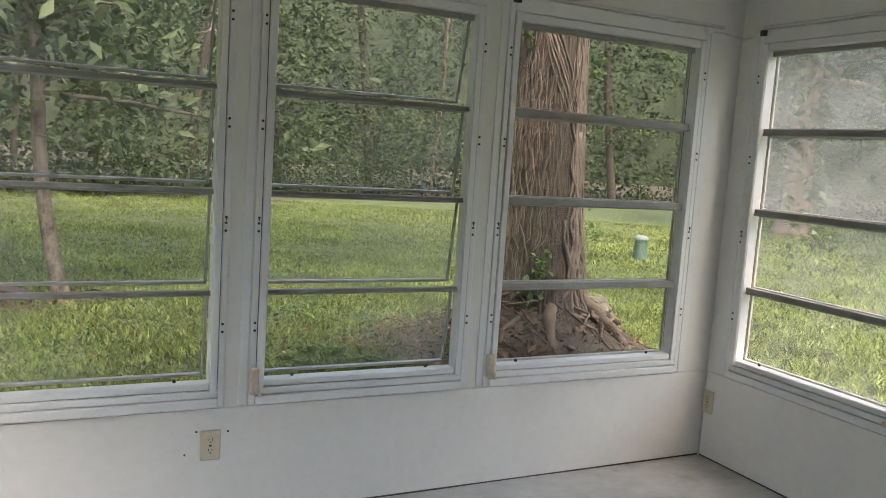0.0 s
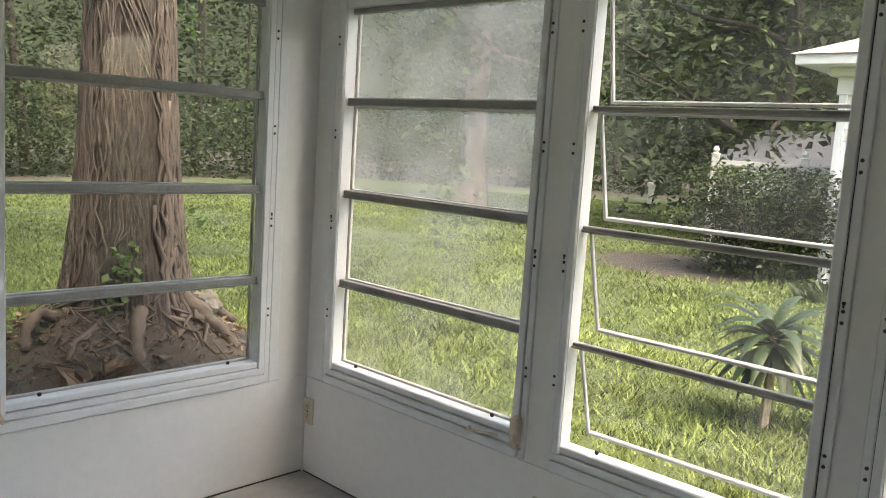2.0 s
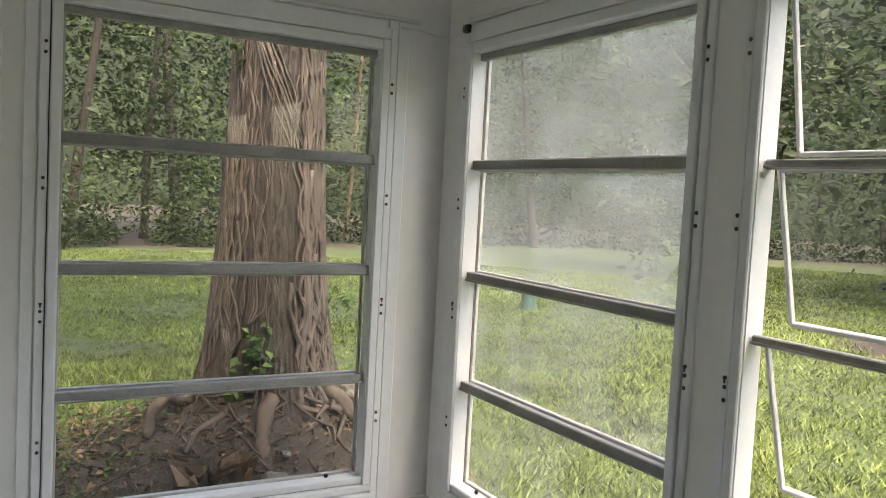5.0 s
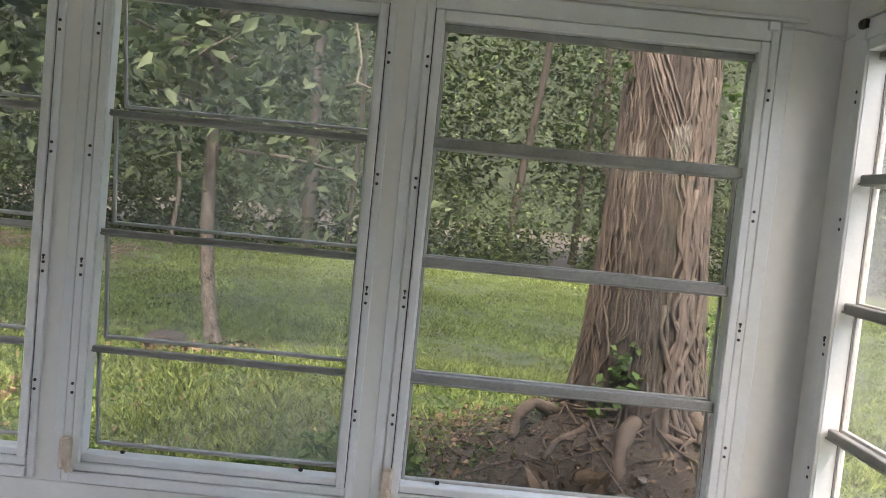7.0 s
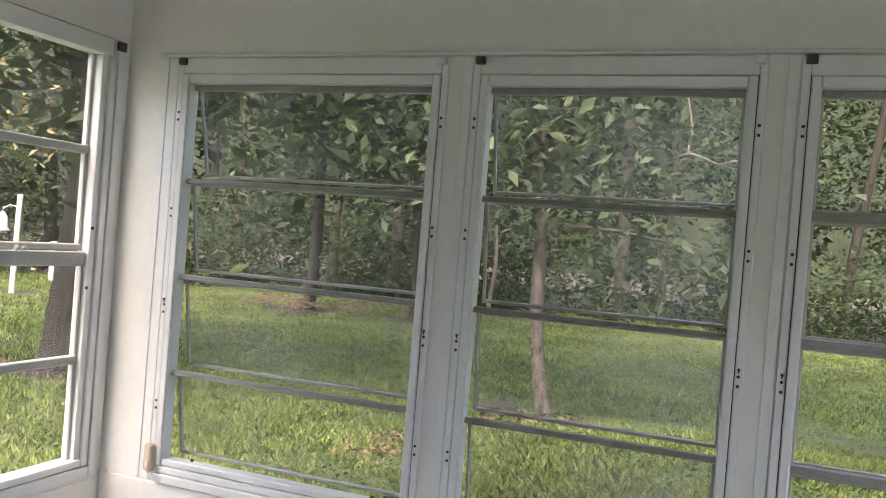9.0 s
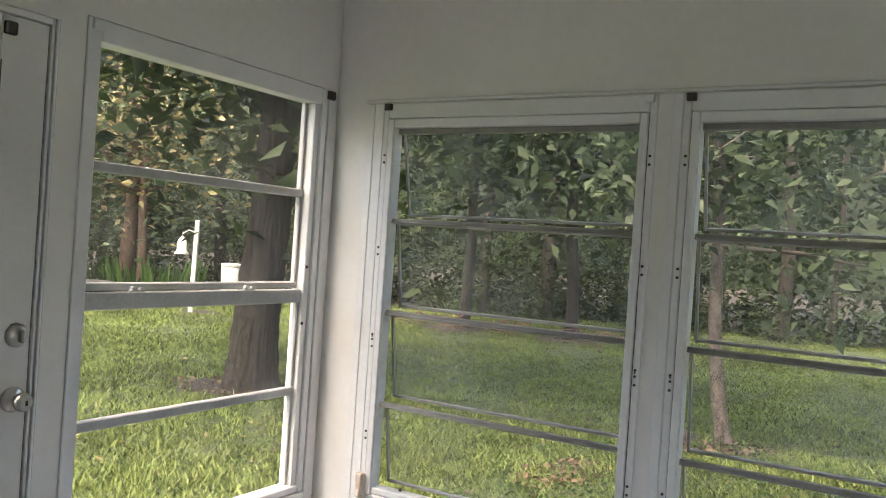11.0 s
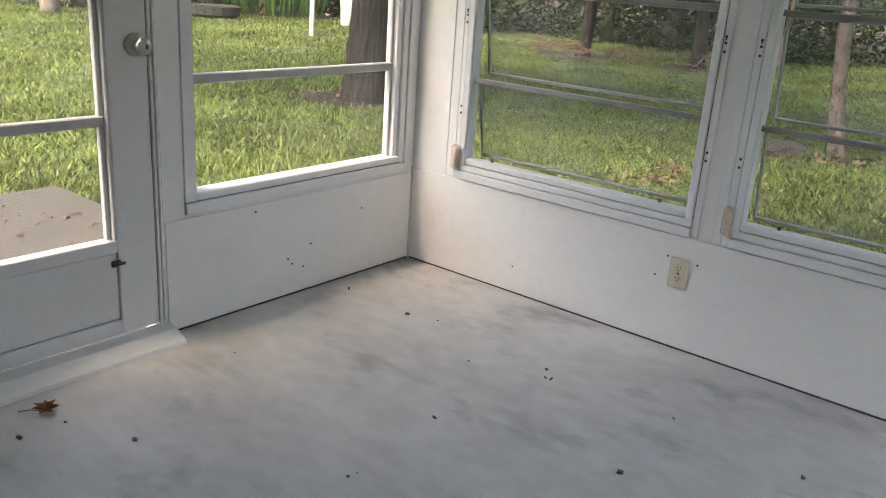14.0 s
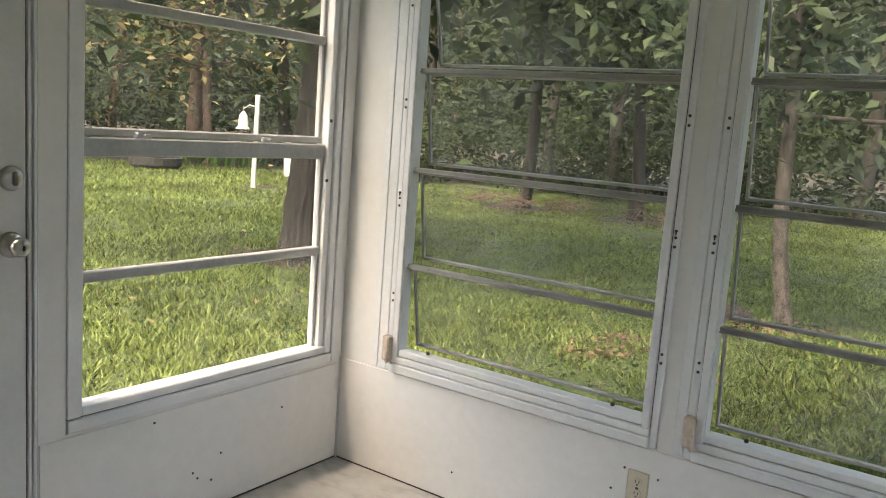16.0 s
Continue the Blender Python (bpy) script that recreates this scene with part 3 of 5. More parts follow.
def grass(name, count, bearing, reach, tall, seed, label):
    """Blades over a sector of lawn, thicker and sparser with distance, thin on bare earth."""
    g = np.random.default_rng(seed)
    w, r = np.radians(g.uniform(*bearing, count)), g.uniform(*reach, count)
    x, y = 1.9 + r * np.cos(w), -1.5 + r * np.sin(w)
    keep = ~((x > -0.2) & (x < EAST + 0.2) & (y < 0.2) & (y > -6))
    keep &= ~((x < 0) & (x > -2.45) & (y < -0.45) & (y > -3))
    for (bx, by), reach in BARE:
        r = np.hypot(x - bx, y - by) / reach
        keep &= r + g.normal(0, 0.12, count) * min(1.0, 2.0 / reach) > 0.95
    x, y = x[keep], y[keep]
    n = len(x)
    z = GROUND + swell(x, y) - 0.015
    a = g.uniform(0, math.tau, n)
    tuft = 0.5 + 0.5 * np.sin(x * 7.1 + 2.0 * np.sin(y * 3.7)) * np.sin(y * 6.3 + 2.2 * np.sin(x * 4.3))
    h = g.uniform(*tall, n) * (0.55 + 0.8 * tuft)
    wide = g.uniform(0.004, 0.0105, n) * (1 + np.hypot(x - 2, y) * 0.12)
    lean = h * g.uniform(0.2, 1.4, n)
    b = g.uniform(0, math.tau, n)
    p = np.stack((x, y, z), 1)
    s = np.stack((np.cos(a) * wide, np.sin(a) * wide, np.zeros(n)), 1)
    t = p + np.stack((np.cos(b) * lean, np.sin(b) * lean, h), 1)
    v = np.stack((p - s, p + s, t), 1).reshape(-1, 3)
    f = np.arange(3 * n).reshape(-1, 3)
    tagged(part(name, flat_mesh(v, f), "blade"), label, "grass", kind="stuff")


grass("grass", 420000, (42, 132), (1.7, 20), (0.02, 0.065), 3, "short green lawn grass beyond the north windows")
grass("grass", 330000, (132, 205), (1.9, 26), (0.03, 0.085), 4, "bright short lawn grass beyond the door")
grass("grass", 330000, (-30, 42), (1.9, 28), (0.03, 0.085), 5, "bright short lawn grass beyond the east windows")


# ---- trees ----
def tree(name, foot, radius, tall, bark, label, lean=(0, 0), flare=1.5, limbs=0, crown=0, leaf="leaf", size=(0.08, 0.16), seed=1, crown_r=1.5, crown_z=0.7, seg=14, rough=0.25, droop=0.3, low=0.55, furrow=0.0):
    g = random.Random(seed)
    t = thing(name, label, "tree", Matrix.Translation(foot))
    n = 14
    pts, rad = [], []
    for i in range(n + 1):
        s = (i / n) ** 1.4
        pts.append((lean[0] * s + 0.04 * math.sin(s * 9 + seed), lean[1] * s + 0.04 * math.cos(s * 7 + seed), tall * s - 0.1))
        rad.append(radius * (1 - 0.45 * s) * (1 + (flare - 1) * math.exp(-s * tall / (radius * 1.3))))
    trunk = Build()
    if furrow:
        rings, around = 110, 96
        for k in range(rings + 1):
            z = -0.1 + 3.6 * k / rings if k < rings else tall
            s = max(0.0, (z + 0.1) / tall) ** (1 / 1.4)
            i = min(n - 1, int(s * n))
            e = s * n - i
            c = Vector(pts[i]).lerp(Vector(pts[i + 1]), e)
            r = rad[i] + (rad[i + 1] - rad[i]) * e
            for q in range(around):
                a = math.tau * q / around
                ca, sa = math.cos(a), math.sin(a)
                deep = abs(noise.noise((ca * 8, sa * 8, z * 1.3 + seed))) + 0.7 * abs(noise.noise((ca * 17, sa * 17, z * 5.0 + seed)))
                rr = r * (0.96 + 0.22 * furrow * deep + 0.06 * noise.noise((ca, sa, z)))
                trunk.v.append((c.x + ca * rr, c.y + sa * rr, z))
        trunk.f = [(k * around + q, k * around + (q + 1) % around, (k + 1) * around + (q + 1) % around, (k + 1) * around + q) for k in range(rings) for q in range(around)]
    else:
        trunk.tube(pts, rad, seg, rough)
    part("trunk", trunk, bark, t, smooth=True)
    tips = []
    for k in range(limbs):
        i = int(n * g.uniform(low, 0.98))
        p0, a, ln = Vector(pts[i]), g.uniform(0, math.tau), tall * g.uniform(0.18, 0.42)
        d = Vector((math.cos(a), math.sin(a), g.uniform(0.0, 0.7)))
        q, r0 = [p0], rad[i] * 0.45
        for _ in range(5):
            d = (d + Vector((g.uniform(-0.35, 0.35), g.uniform(-0.35, 0.35), g.uniform(-0.25, 0.2)))).normalized()
            q.append(q[-1] + d * ln / 5)
            tips.append(q[-1])
        part("limb", Build().tube(q, [r0 * (1 - 0.16 * i) for i in range(6)], 7, 0.2), bark, t, smooth=True)
    if crown:
        cs = np.array([tuple(p) for p in tips] or [(lean[0], lean[1], tall)])

        def place(rng, count):
            return cs[rng.integers(0, len(cs), count)] + rng.normal(size=(count, 3)) * np.array((crown_r, crown_r, crown_r * crown_z)) * 0.5

        part("crown", leaves(crown, place, size, droop, seed), leaf, t)
    return t


def big_tree():
    """The old trunk close to the north windows, wrapped in woody vines, with bare roots."""
    base = TREE
    t = thing("tree", "old tree trunk wrapped in woody vines with exposed roots", "tree", Matrix.Translation(base))
    g = random.Random(5)
    r_at = lambda z: 0.188 + 0.155 * math.exp(-max(z, -0.1) / 0.9) + 0.06 * math.exp(-max(z + 0.1, 0) / 0.12)
    b = Build()
    zs = [-0.40 + 0.022 * k for k in range(140)] + [2.8, 3.2, 4.0, 5.0, 6.5, 8.0]
    seg = 300
    for z in zs:
        for k in range(seg):
            a = math.tau * k / seg
            ca, sa = math.cos(a), math.sin(a)
            wob = 0.5 * noise.noise((ca * 4, sa * 4, z * 3))
            plates = abs(noise.noise((ca * 21 + wob, sa * 21 + wob, z * 5.5)))
            scales = abs(noise.noise((ca * 44 + wob, sa * 44, z * 15)))
            swells = noise.noise((ca * 2.2, sa * 2.2, z * 0.7))
            r = r_at(z) * (0.96 + 0.06 * swells + 0.10 * plates + 0.06 * scales)
            if z < 0.3:
                r *= 1 + (0.3 - z) * 0.5 * max(0, math.cos(a * 5 + 1.0 + 0.5 * noise.noise((ca, sa, z)))) ** 1.5
            b.v.append((ca * r, sa * r, z))
    for i in range(len(zs) - 1):
        for k in range(seg):
            j = (k + 1) % seg
            b.f.append((i * seg + k, i * seg + j, (i + 1) * seg + j, (i + 1) * seg + k))
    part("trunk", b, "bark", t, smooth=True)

    def vine(a0, z0, a1, z1, thick, sway, seed):
        """One climbing stem pressed to the trunk from one height and bearing to another."""
        q, rad, steps = [], [], max(6, int(abs(z1 - z0) / 0.05) + 4)
        for k in range(steps + 1):
            e = k / steps
            z = z0 + (z1 - z0) * e
            a = a0 + (a1 - a0) * e + sway * (noise.noise((seed * 3.1, e * 3 * abs(z1 - z0) + seed, 0)) + 0.4 * noise.noise((seed, z * 9, 5)))
            lift = 0.4 + 0.5 * noise.noise((seed * 1.7, z * 4, 9))
            rr = r_at(z) * 1.015 + thick * lift
            q.append((math.cos(a) * rr, math.sin(a) * rr, z))
            rad.append(max(0.0035, thick * (1.1 - 0.35 * e) * (1 + 0.25 * noise.noise((seed, z * 14, 2)))))
        part("vine", Build().tube(q, rad, 7, 0.25), "vine", t, smooth=True)

    n = 0
    for a_lo, a_hi, count, thin, thick in ((2.75, 3.85, 34, 0.003, 0.008), (4.90, 5.85, 30, 0.0035, 0.010), (3.85, 4.5, 7, 0.0025, 0.0045), (0.2, 2.5, 10, 0.004, 0.010)):
        for k in range(count):
            a = a_lo + (a_hi - a_lo) * (k + g.uniform(0.1, 0.9)) / count
            z = g.choice((-0.15, -0.12, 0.1, 0.4, 0.9))
            end = min(2.6, z + g.uniform(0.9, 2.7))
            vine(a, z, a + g.uniform(-0.18, 0.18), end, g.uniform(thin, thick), 0.34, 10 + n)
            n += 1
    for k in range(8):
        vine(3.42 + 0.045 * k, 1.98 + 0.01 * k, 4.78 + 0.045 * k, 1.20 + 0.035 * (k % 4), g.uniform(0.005, 0.009), 0.09, 200 + k)
    for a0, z0, a1, z1, w in ((4.75, -0.05, 5.35, 0.75, 0.016), (5.45, -0.08, 4.70, 0.62, 0.014), (4.98, 0.05, 5.15, 1.15, 0.015), (5.25, 0.0, 5.0, 1.25, 0.013), (4.55, 0.12, 5.2, 0.30, 0.012), (5.05, 0.55, 5.6, 0.2, 0.011), (4.15, 0.0, 3.7, 0.22, 0.012), (3.3, -0.12, 3.75, 0.16, 0.014)):
        vine(a0, z0, a1, z1, w, 0.25, 300 + n)
        n += 1

    def root(path, thick, material="root", seed=0):
        p = [Vector(v) for v in path]
        q, rad = [], []
        for k in range(len(p) - 1):
            for i in range(5):
                e = i / 5
                q.append(p[k].lerp(p[k + 1], e) + 0.25 * thick * noise.noise_vector((seed, k + e, 3)))
                rad.append(thick * (1 - 0.45 * (k + e) / len(p)) * (1 + 0.3 * noise.noise((seed, (k + e) * 1.7, 8))))
        part("root", Build().tube(q, rad, 10, 0.5), material, t, "gnarled bare root", True)

    root(((0.24, -0.14, 0.11), (0.10, -0.20, 0.15), (-0.02, -0.27, 0.13), (-0.12, -0.38, 0.05), (-0.17, -0.48, -0.06), (-0.17, -0.56, -0.18)), 0.048, seed=1)
    root(((0.04, -0.18, 0.15), (0.18, -0.25, 0.13), (0.28, -0.32, 0.05), (0.34, -0.40, -0.04), (0.42, -0.46, -0.16)), 0.045, seed=2)
    root(((-0.28, -0.05, 0.06), (-0.42, -0.12, 0.06), (-0.52, -0.18, 0.09), (-0.60, -0.24, 0.04), (-0.62, -0.30, -0.08)), 0.034, seed=3)
    root(((0.24, -0.02, 0.08), (0.36, -0.12, 0.07), (0.46, -0.14, 0.02), (0.60, -0.20, -0.08)), 0.032, seed=4)
    root(((-0.20, -0.20, 0.08), (-0.30, -0.32, 0.03), (-0.42, -0.36, -0.02), (-0.50, -0.46, -0.10)), 0.020, seed=5)
    for i in range(24):
        a = math.pi * (0.98 + 1.1 * i / 23) + g.uniform(-0.15, 0.15)
        q, rad, r, w = [], [], g.uniform(0.24, 0.30), g.choice((0.006, 0.009, 0.012, 0.018))
        lift = g.uniform(0.0, 0.06)
        for k in range(14):
            x, y = math.cos(a) * r, math.sin(a) * r
            zz = height(base.x + x, base.y + y) - base.z + lift * math.sin(0.5 + k * 0.4) + g.uniform(-0.01, 0.012)
            q.append((x, y, zz))
            rad.append(max(w * (1 - 0.06 * k), 0.004) * g.uniform(0.8, 1.25))
            a += g.uniform(-0.24, 0.24)
            r += g.uniform(0.015, 0.055)
        part("root", Build().tube(q, rad, 8, 0.8), "root" if i % 3 else "vine", t, smooth=True)

    def place(rng, count):
        at = rng.integers(0, 7, count)
        a = np.array((4.28, 4.28, 5.95, 5.80, 5.85, 3.55, 4.05))[at] + rng.normal(0, 0.10, count)
        z = np.array((0.34, 0.30, 0.52, 1.86, 1.56, 1.70, 0.16))[at] + rng.normal(0, 0.05, count)
        rr = np.array([r_at(v) for v in z]) + rng.uniform(0.0, 0.09, count) * np.where((at >= 2) & (at <= 4), 1.6, 1.0)
        return np.stack((np.cos(a) * rr, np.sin(a) * rr, z), 1)

    part("ivy", leaves(170, place, (0.025, 0.06), 0.2, 8, 0.8), "ivy", t)
    for k in range(7):
        a = g.uniform(0, math.tau)
        q = [Vector((0, 0, 3.0 + 0.4 * k))]
        d = Vector((math.cos(a), math.sin(a), 0.35))
        for _ in range(6):
            d = (d + Vector((g.uniform(-0.3, 0.3), g.uniform(-0.3, 0.3), g.uniform(-0.15, 0.15)))).normalized()
            q.append(q[-1] + d * 0.6)
        part("limb", Build().tube(q, [0.10 - 0.013 * i for i in range(7)], 8, 0.2), "bark", t, smooth=True)

    # High leaves out of view, added to shade the north lawn.
    def shade_canopy(rng, count):
        return rng.normal(size=(count, 3)) * np.array((3.6, 2.6, 0.9)) + np.array((-1.0, 3.0, 8.2))

    part("crown", leaves(9000, shade_canopy, (0.22, 0.42), 0.3, 9), "leaf", t)


big_tree()
slim = tree("tree", (SLIM.x, SLIM.y, height(SLIM.x, SLIM.y)), 0.056, 4.2, "bark_mottled", "slim pale tree with drooping broad leaves", (-0.5, 0.2), 1.9, 16, 4300, "leaf_near", (0.07, 0.16), 3, 0.85, 0.6, 24, 0.3, 0.5, 0.52, 0.5)
for path, thick in ((((-0.20, 0, 2.45), (0.35, -0.30, 2.72), (0.90, -0.45, 2.50), (0.97, -0.45, 2.18), (0.95, -0.45, 2.02), (0.82, -0.45, 1.97)), 0.013), (((0.95, -0.45, 2.03), (1.06, -0.45, 1.99), (1.16, -0.45, 1.95), (1.30, -0.45, 1.99)), 0.008), (((-0.18, 0, 2.40), (0.05, -0.20, 2.35), (-0.11, -0.45, 2.16), (-0.27, -0.45, 2.03)), 0.008)):
    part("limb", Build().tube(path, [thick * (1 - 0.12 * k) for k in range(len(path))], 7, 0.2), "bark_pale", slim, "bleached bare dead limb", True)
# Oak crown, out of view, is enlarged to cut light from the west.
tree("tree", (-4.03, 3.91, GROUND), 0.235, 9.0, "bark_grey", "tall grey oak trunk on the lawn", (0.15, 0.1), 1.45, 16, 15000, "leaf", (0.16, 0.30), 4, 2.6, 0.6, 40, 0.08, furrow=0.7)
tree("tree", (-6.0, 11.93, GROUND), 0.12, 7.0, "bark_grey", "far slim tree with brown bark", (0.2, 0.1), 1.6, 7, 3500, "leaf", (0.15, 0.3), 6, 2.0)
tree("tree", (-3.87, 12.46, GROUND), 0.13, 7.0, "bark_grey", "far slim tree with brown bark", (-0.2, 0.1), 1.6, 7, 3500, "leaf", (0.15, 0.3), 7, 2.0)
tree("tree", (-3.3, 15.5, GROUND), 0.055, 3.4, "bark_pale", "thin pale sapling at the wood's edge", (0.05, 0.05), 1.2, seg=9, seed=61)
tree("tree", (18.1, 12.0, GROUND), 0.36, 9.0, "bark_pale", "far pale trunk hung with creepers", (0.3, 0.1), 1.5, 8, 4000, "leaf", (0.2, 0.4), 8, 2.6)
for i, (x, y, r, lx, ly) in enumerate(((-15.92, 6.22, 0.19, -0.29, -0.63), (-17.95, 7.35, 0.17, 0.5, 1.0), (-18.09, 8.07, 0.19, -0.4, -0.79), (-19.99, 9.41, 0.17, -0.4, -0.78), (-18.28, 8.69, 0.25, -0.29, -0.55))):
    tree("tree", (x, y, GROUND), r, 11.0, ("bark_pale", "bark_pale", "bark_pale", "bark_grove", "bark_grove")[i], "far leaning pale tree trunk in a grove", (lx, ly), 1.3, 9, 420, "leaf_gold", (0.22, 0.38), 20 + i, 2.2, low=0.45)
tree("tree", (-16.51, 11.94, GROUND), 0.20, 8.0, "bark_red", "far reddish trunk with turning leaves", (0.3, 0.2), 1.4, 10, 1500, "leaf_gold", (0.20, 0.34), 31, 2.6, low=0.5)
tree("tree", (-15.95, 12.02, GROUND), 0.13, 7.0, "bark_red", "far slim reddish trunk", (-0.2, 0.2), 1.4, 7, 1800, "leaf_near", (0.18, 0.32), 32, 2.6, low=0.5)


# ---- woodland round the lawn ----
def rim(a):
    """Distance of the wood's edge from the room, by bearing in degrees from east."""
    return float(np.interp(a, (-60, 0, 20, 45, 70, 90, 110, 130, 150, 180, 240), (34, 36, 36, 31, 23, 18.5, 18.5, 20.5, 27, 29, 28)))


def woodland(name, count, back, tall, size, leaf, seed, label):
    def place(rng, n):
        a = rng.uniform(-35, 205, n)
        r = np.array([rim(v) for v in a]) + back[0] + rng.exponential(back[1], n)
        h = rng.uniform(0, 1, n) ** 1.25 * tall * (r / 20.0)
        clump = np.array([noise.noise((float(v) * 0.22, float(z) * 0.35, seed)) for v, z in zip(a, h)])
        keep = clump > -0.22
        a, r, h, clump = a[keep], r[keep], h[keep], clump[keep]
        r = r - clump * 2.2
        a = np.radians(a)
        return np.stack((2 + r * np.cos(a), -1 + r * np.sin(a), GROUND + h), 1)

    tagged(part(name, leaves(count, place, size, 0.35, seed), leaf), label, "trees", kind="stuff")


woodland("woodland", 170000, (0.5, 1.6), 8.0, (0.10, 0.24), "leaf", 11, "dense green woodland edge behind the lawn")
woodland("woodland", 90000, (4.0, 3.0), 10.0, (0.2, 0.4), "leaf_shaded", 12, "woodland depth behind the lawn with shade in its leaf colour")
woodland("undergrowth", 60000, (-0.3, 0.9), 2.2, (0.08, 0.2), "leaf", 13, "low shrubs along the wood's edge")
g = random.Random(2)
for i in range(46):
    a = -25 + 225 * (i + g.uniform(-0.4, 0.4)) / 45
    r = rim(a) + g.uniform(0.3, 5)
    x, y = 2 + r * math.cos(radians(a)), -1 + r * math.sin(radians(a))
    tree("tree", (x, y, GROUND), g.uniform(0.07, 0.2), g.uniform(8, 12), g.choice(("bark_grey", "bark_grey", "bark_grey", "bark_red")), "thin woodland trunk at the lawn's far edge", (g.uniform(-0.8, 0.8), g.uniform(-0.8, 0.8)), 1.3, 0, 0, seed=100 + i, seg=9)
# Curved sheet behind the trees; shade between distant trunks is in its colour.
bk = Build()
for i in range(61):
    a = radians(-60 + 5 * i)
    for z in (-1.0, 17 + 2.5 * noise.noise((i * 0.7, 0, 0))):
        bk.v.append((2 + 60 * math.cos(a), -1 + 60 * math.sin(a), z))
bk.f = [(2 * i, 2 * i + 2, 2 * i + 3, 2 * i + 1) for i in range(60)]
M["far"] = surface("shaded_far_wood", (0.006, 0.011, 0.006), (0.04, 0.06, 0.028), 0.9, 0.6, 3.0, 0, low=0.4, high=0.7)
tagged(part("backdrop", bk, "far"), "dark sheet coloured as shaded distant wood", "backdrop", kind="structure")


# ---- lining panels, joints and trim ----
def lining(wall, u0, u1, z1, label):
    w = thing("lining_panel", label, "panel", wall, kind="structure")
    part("board", Build().box(u0, u1, -0.007, -0.0005, 0.008, z1, 0.002), "wall", w)
    part("floor_joint", Build().box(u0, u1, -0.004, -0.0005, 0.0, 0.007), "groove", w)


lining(NORTH_WALL, 0.012, EAST - 0.010, PANEL - 0.004, "white painted lining board with faint scuffs")
lining(EAST_WALL, 0.012, -SOUTH - 0.01, PANEL - 0.004, "white painted lining board below the windows")
lining(WEST_WALL, -1.285, -0.012, 0.415, "white painted lining board beside the door")
for x, y, n in ((0.006, -0.006, ""), (EAST - 0.006, -0.006, "")):
    tagged(part("trim", Build().box(x - 0.005, x + 0.005, y - 0.005, y + 0.005, 0.0, PANEL, 0.002), "post"), "narrow white corner bead", "trim", kind="structure")
tagged(part("trim", Build().box(0.16, EAST - 0.12, -0.014, -0.0005, HEAD + 0.002, HEAD + 0.016, 0.003), "post"), "thin white ledge above the windows", "trim", kind="structure")
part_b = part("trim", Build().box(0.14, 3.3, -0.014, -0.0005, HEAD + 0.002, HEAD + 0.016, 0.003), "post")
part_b.matrix_basis = EAST_WALL
tagged(part_b, "thin white ledge above the windows", "trim", kind="structure")
cable = Build().tube([(3.555, -0.03, 2.062), (3.62, -0.012, 2.068), (3.70, -0.010, 2.060), (3.752, -0.016, 2.052), (3.760, -0.09, 2.060), (3.745, -0.165, 2.064)], [0.004] * 6, 6)
tagged(part("cable", cable, "post", smooth=True), "thin white cable tacked across the corner", "cable")

# ---- west window ----
w = thing("window_%d" % (window_count + 1), "white framed sash window with four panes", "window", WEST_WALL, kind="structure")
u0, u1, zb, zt = C_OPEN[0], C_OPEN[1], 0.500, 2.070
fr = Build()
fr.box(u1 + 0.065, u1 + 0.098, -0.012, THICK, 0.428, 2.137, 0.003).box(u1 + 0.033, u1 + 0.062, -0.006, THICK, 0.47, 2.137, 0.003).box(u1, u1 + 0.030, 0.006, 0.060, zb, zt, 0.003)
fr.box(u0 - 0.048, u0, -0.006, 0.07, 0.47, 2.137, 0.003)
fr.box(u0 - 0.048, u1 + 0.064, -0.012, THICK, 0.428, 0.467, 0.003).box(u0 + 0.0005, u1 + 0.0325, -0.004, 0.068, 0.470, zb, 0.004)
fr.box(u0 + 0.0005, u1 + 0.0325, -0.004, 0.07, zt, 2.137, 0.003)
part("window_frame", fr, "alu", w)
jn = Build().box(u1 + 0.028, u1 + 0.066, 0.012, THICK - 0.02, 0.43, 2.13).box(u0 - 0.045, u1 + 0.06, 0.003, THICK - 0.02, 0.46, 0.474)
part("joint", jn, "groove", w)
part("clip", Build().box(u1 + 0.045, u1 + 0.085, -0.03, -0.0125, 2.095, 2.130, 0.003), "groove", w, "dark metal spring clip")
part("clip", Build().box(u0 - 0.040, u0 + 0.005, -0.024, -0.0065, 2.100, 2.132, 0.003), "alu", w)


def glazed(owner, u0, u1, panes, rails, latches, glass):
    """Panes between rails (z, height, inner face) with sash latches on the meeting rail."""
    for z, tall, y in rails:
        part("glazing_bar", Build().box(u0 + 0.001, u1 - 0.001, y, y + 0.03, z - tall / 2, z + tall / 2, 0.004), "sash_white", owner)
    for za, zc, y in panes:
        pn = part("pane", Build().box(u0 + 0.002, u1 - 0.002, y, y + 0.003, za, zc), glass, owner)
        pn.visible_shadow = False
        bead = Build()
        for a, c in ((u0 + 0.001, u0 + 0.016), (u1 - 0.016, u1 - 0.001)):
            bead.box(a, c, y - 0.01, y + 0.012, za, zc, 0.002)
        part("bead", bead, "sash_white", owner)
    for u, z in latches:
        lt = Build().box(u - 0.028, u + 0.028, 0.004, 0.020, z, z + 0.008, 0.002).box(u - 0.024, u - 0.008, 0.000, 0.022, z + 0.006, z + 0.018, 0.003).box(u + 0.008, u + 0.024, 0.006, 0.018, z + 0.006, z + 0.014, 0.002)
        part("latch", lt, "sash_white", owner, "white sash latch")


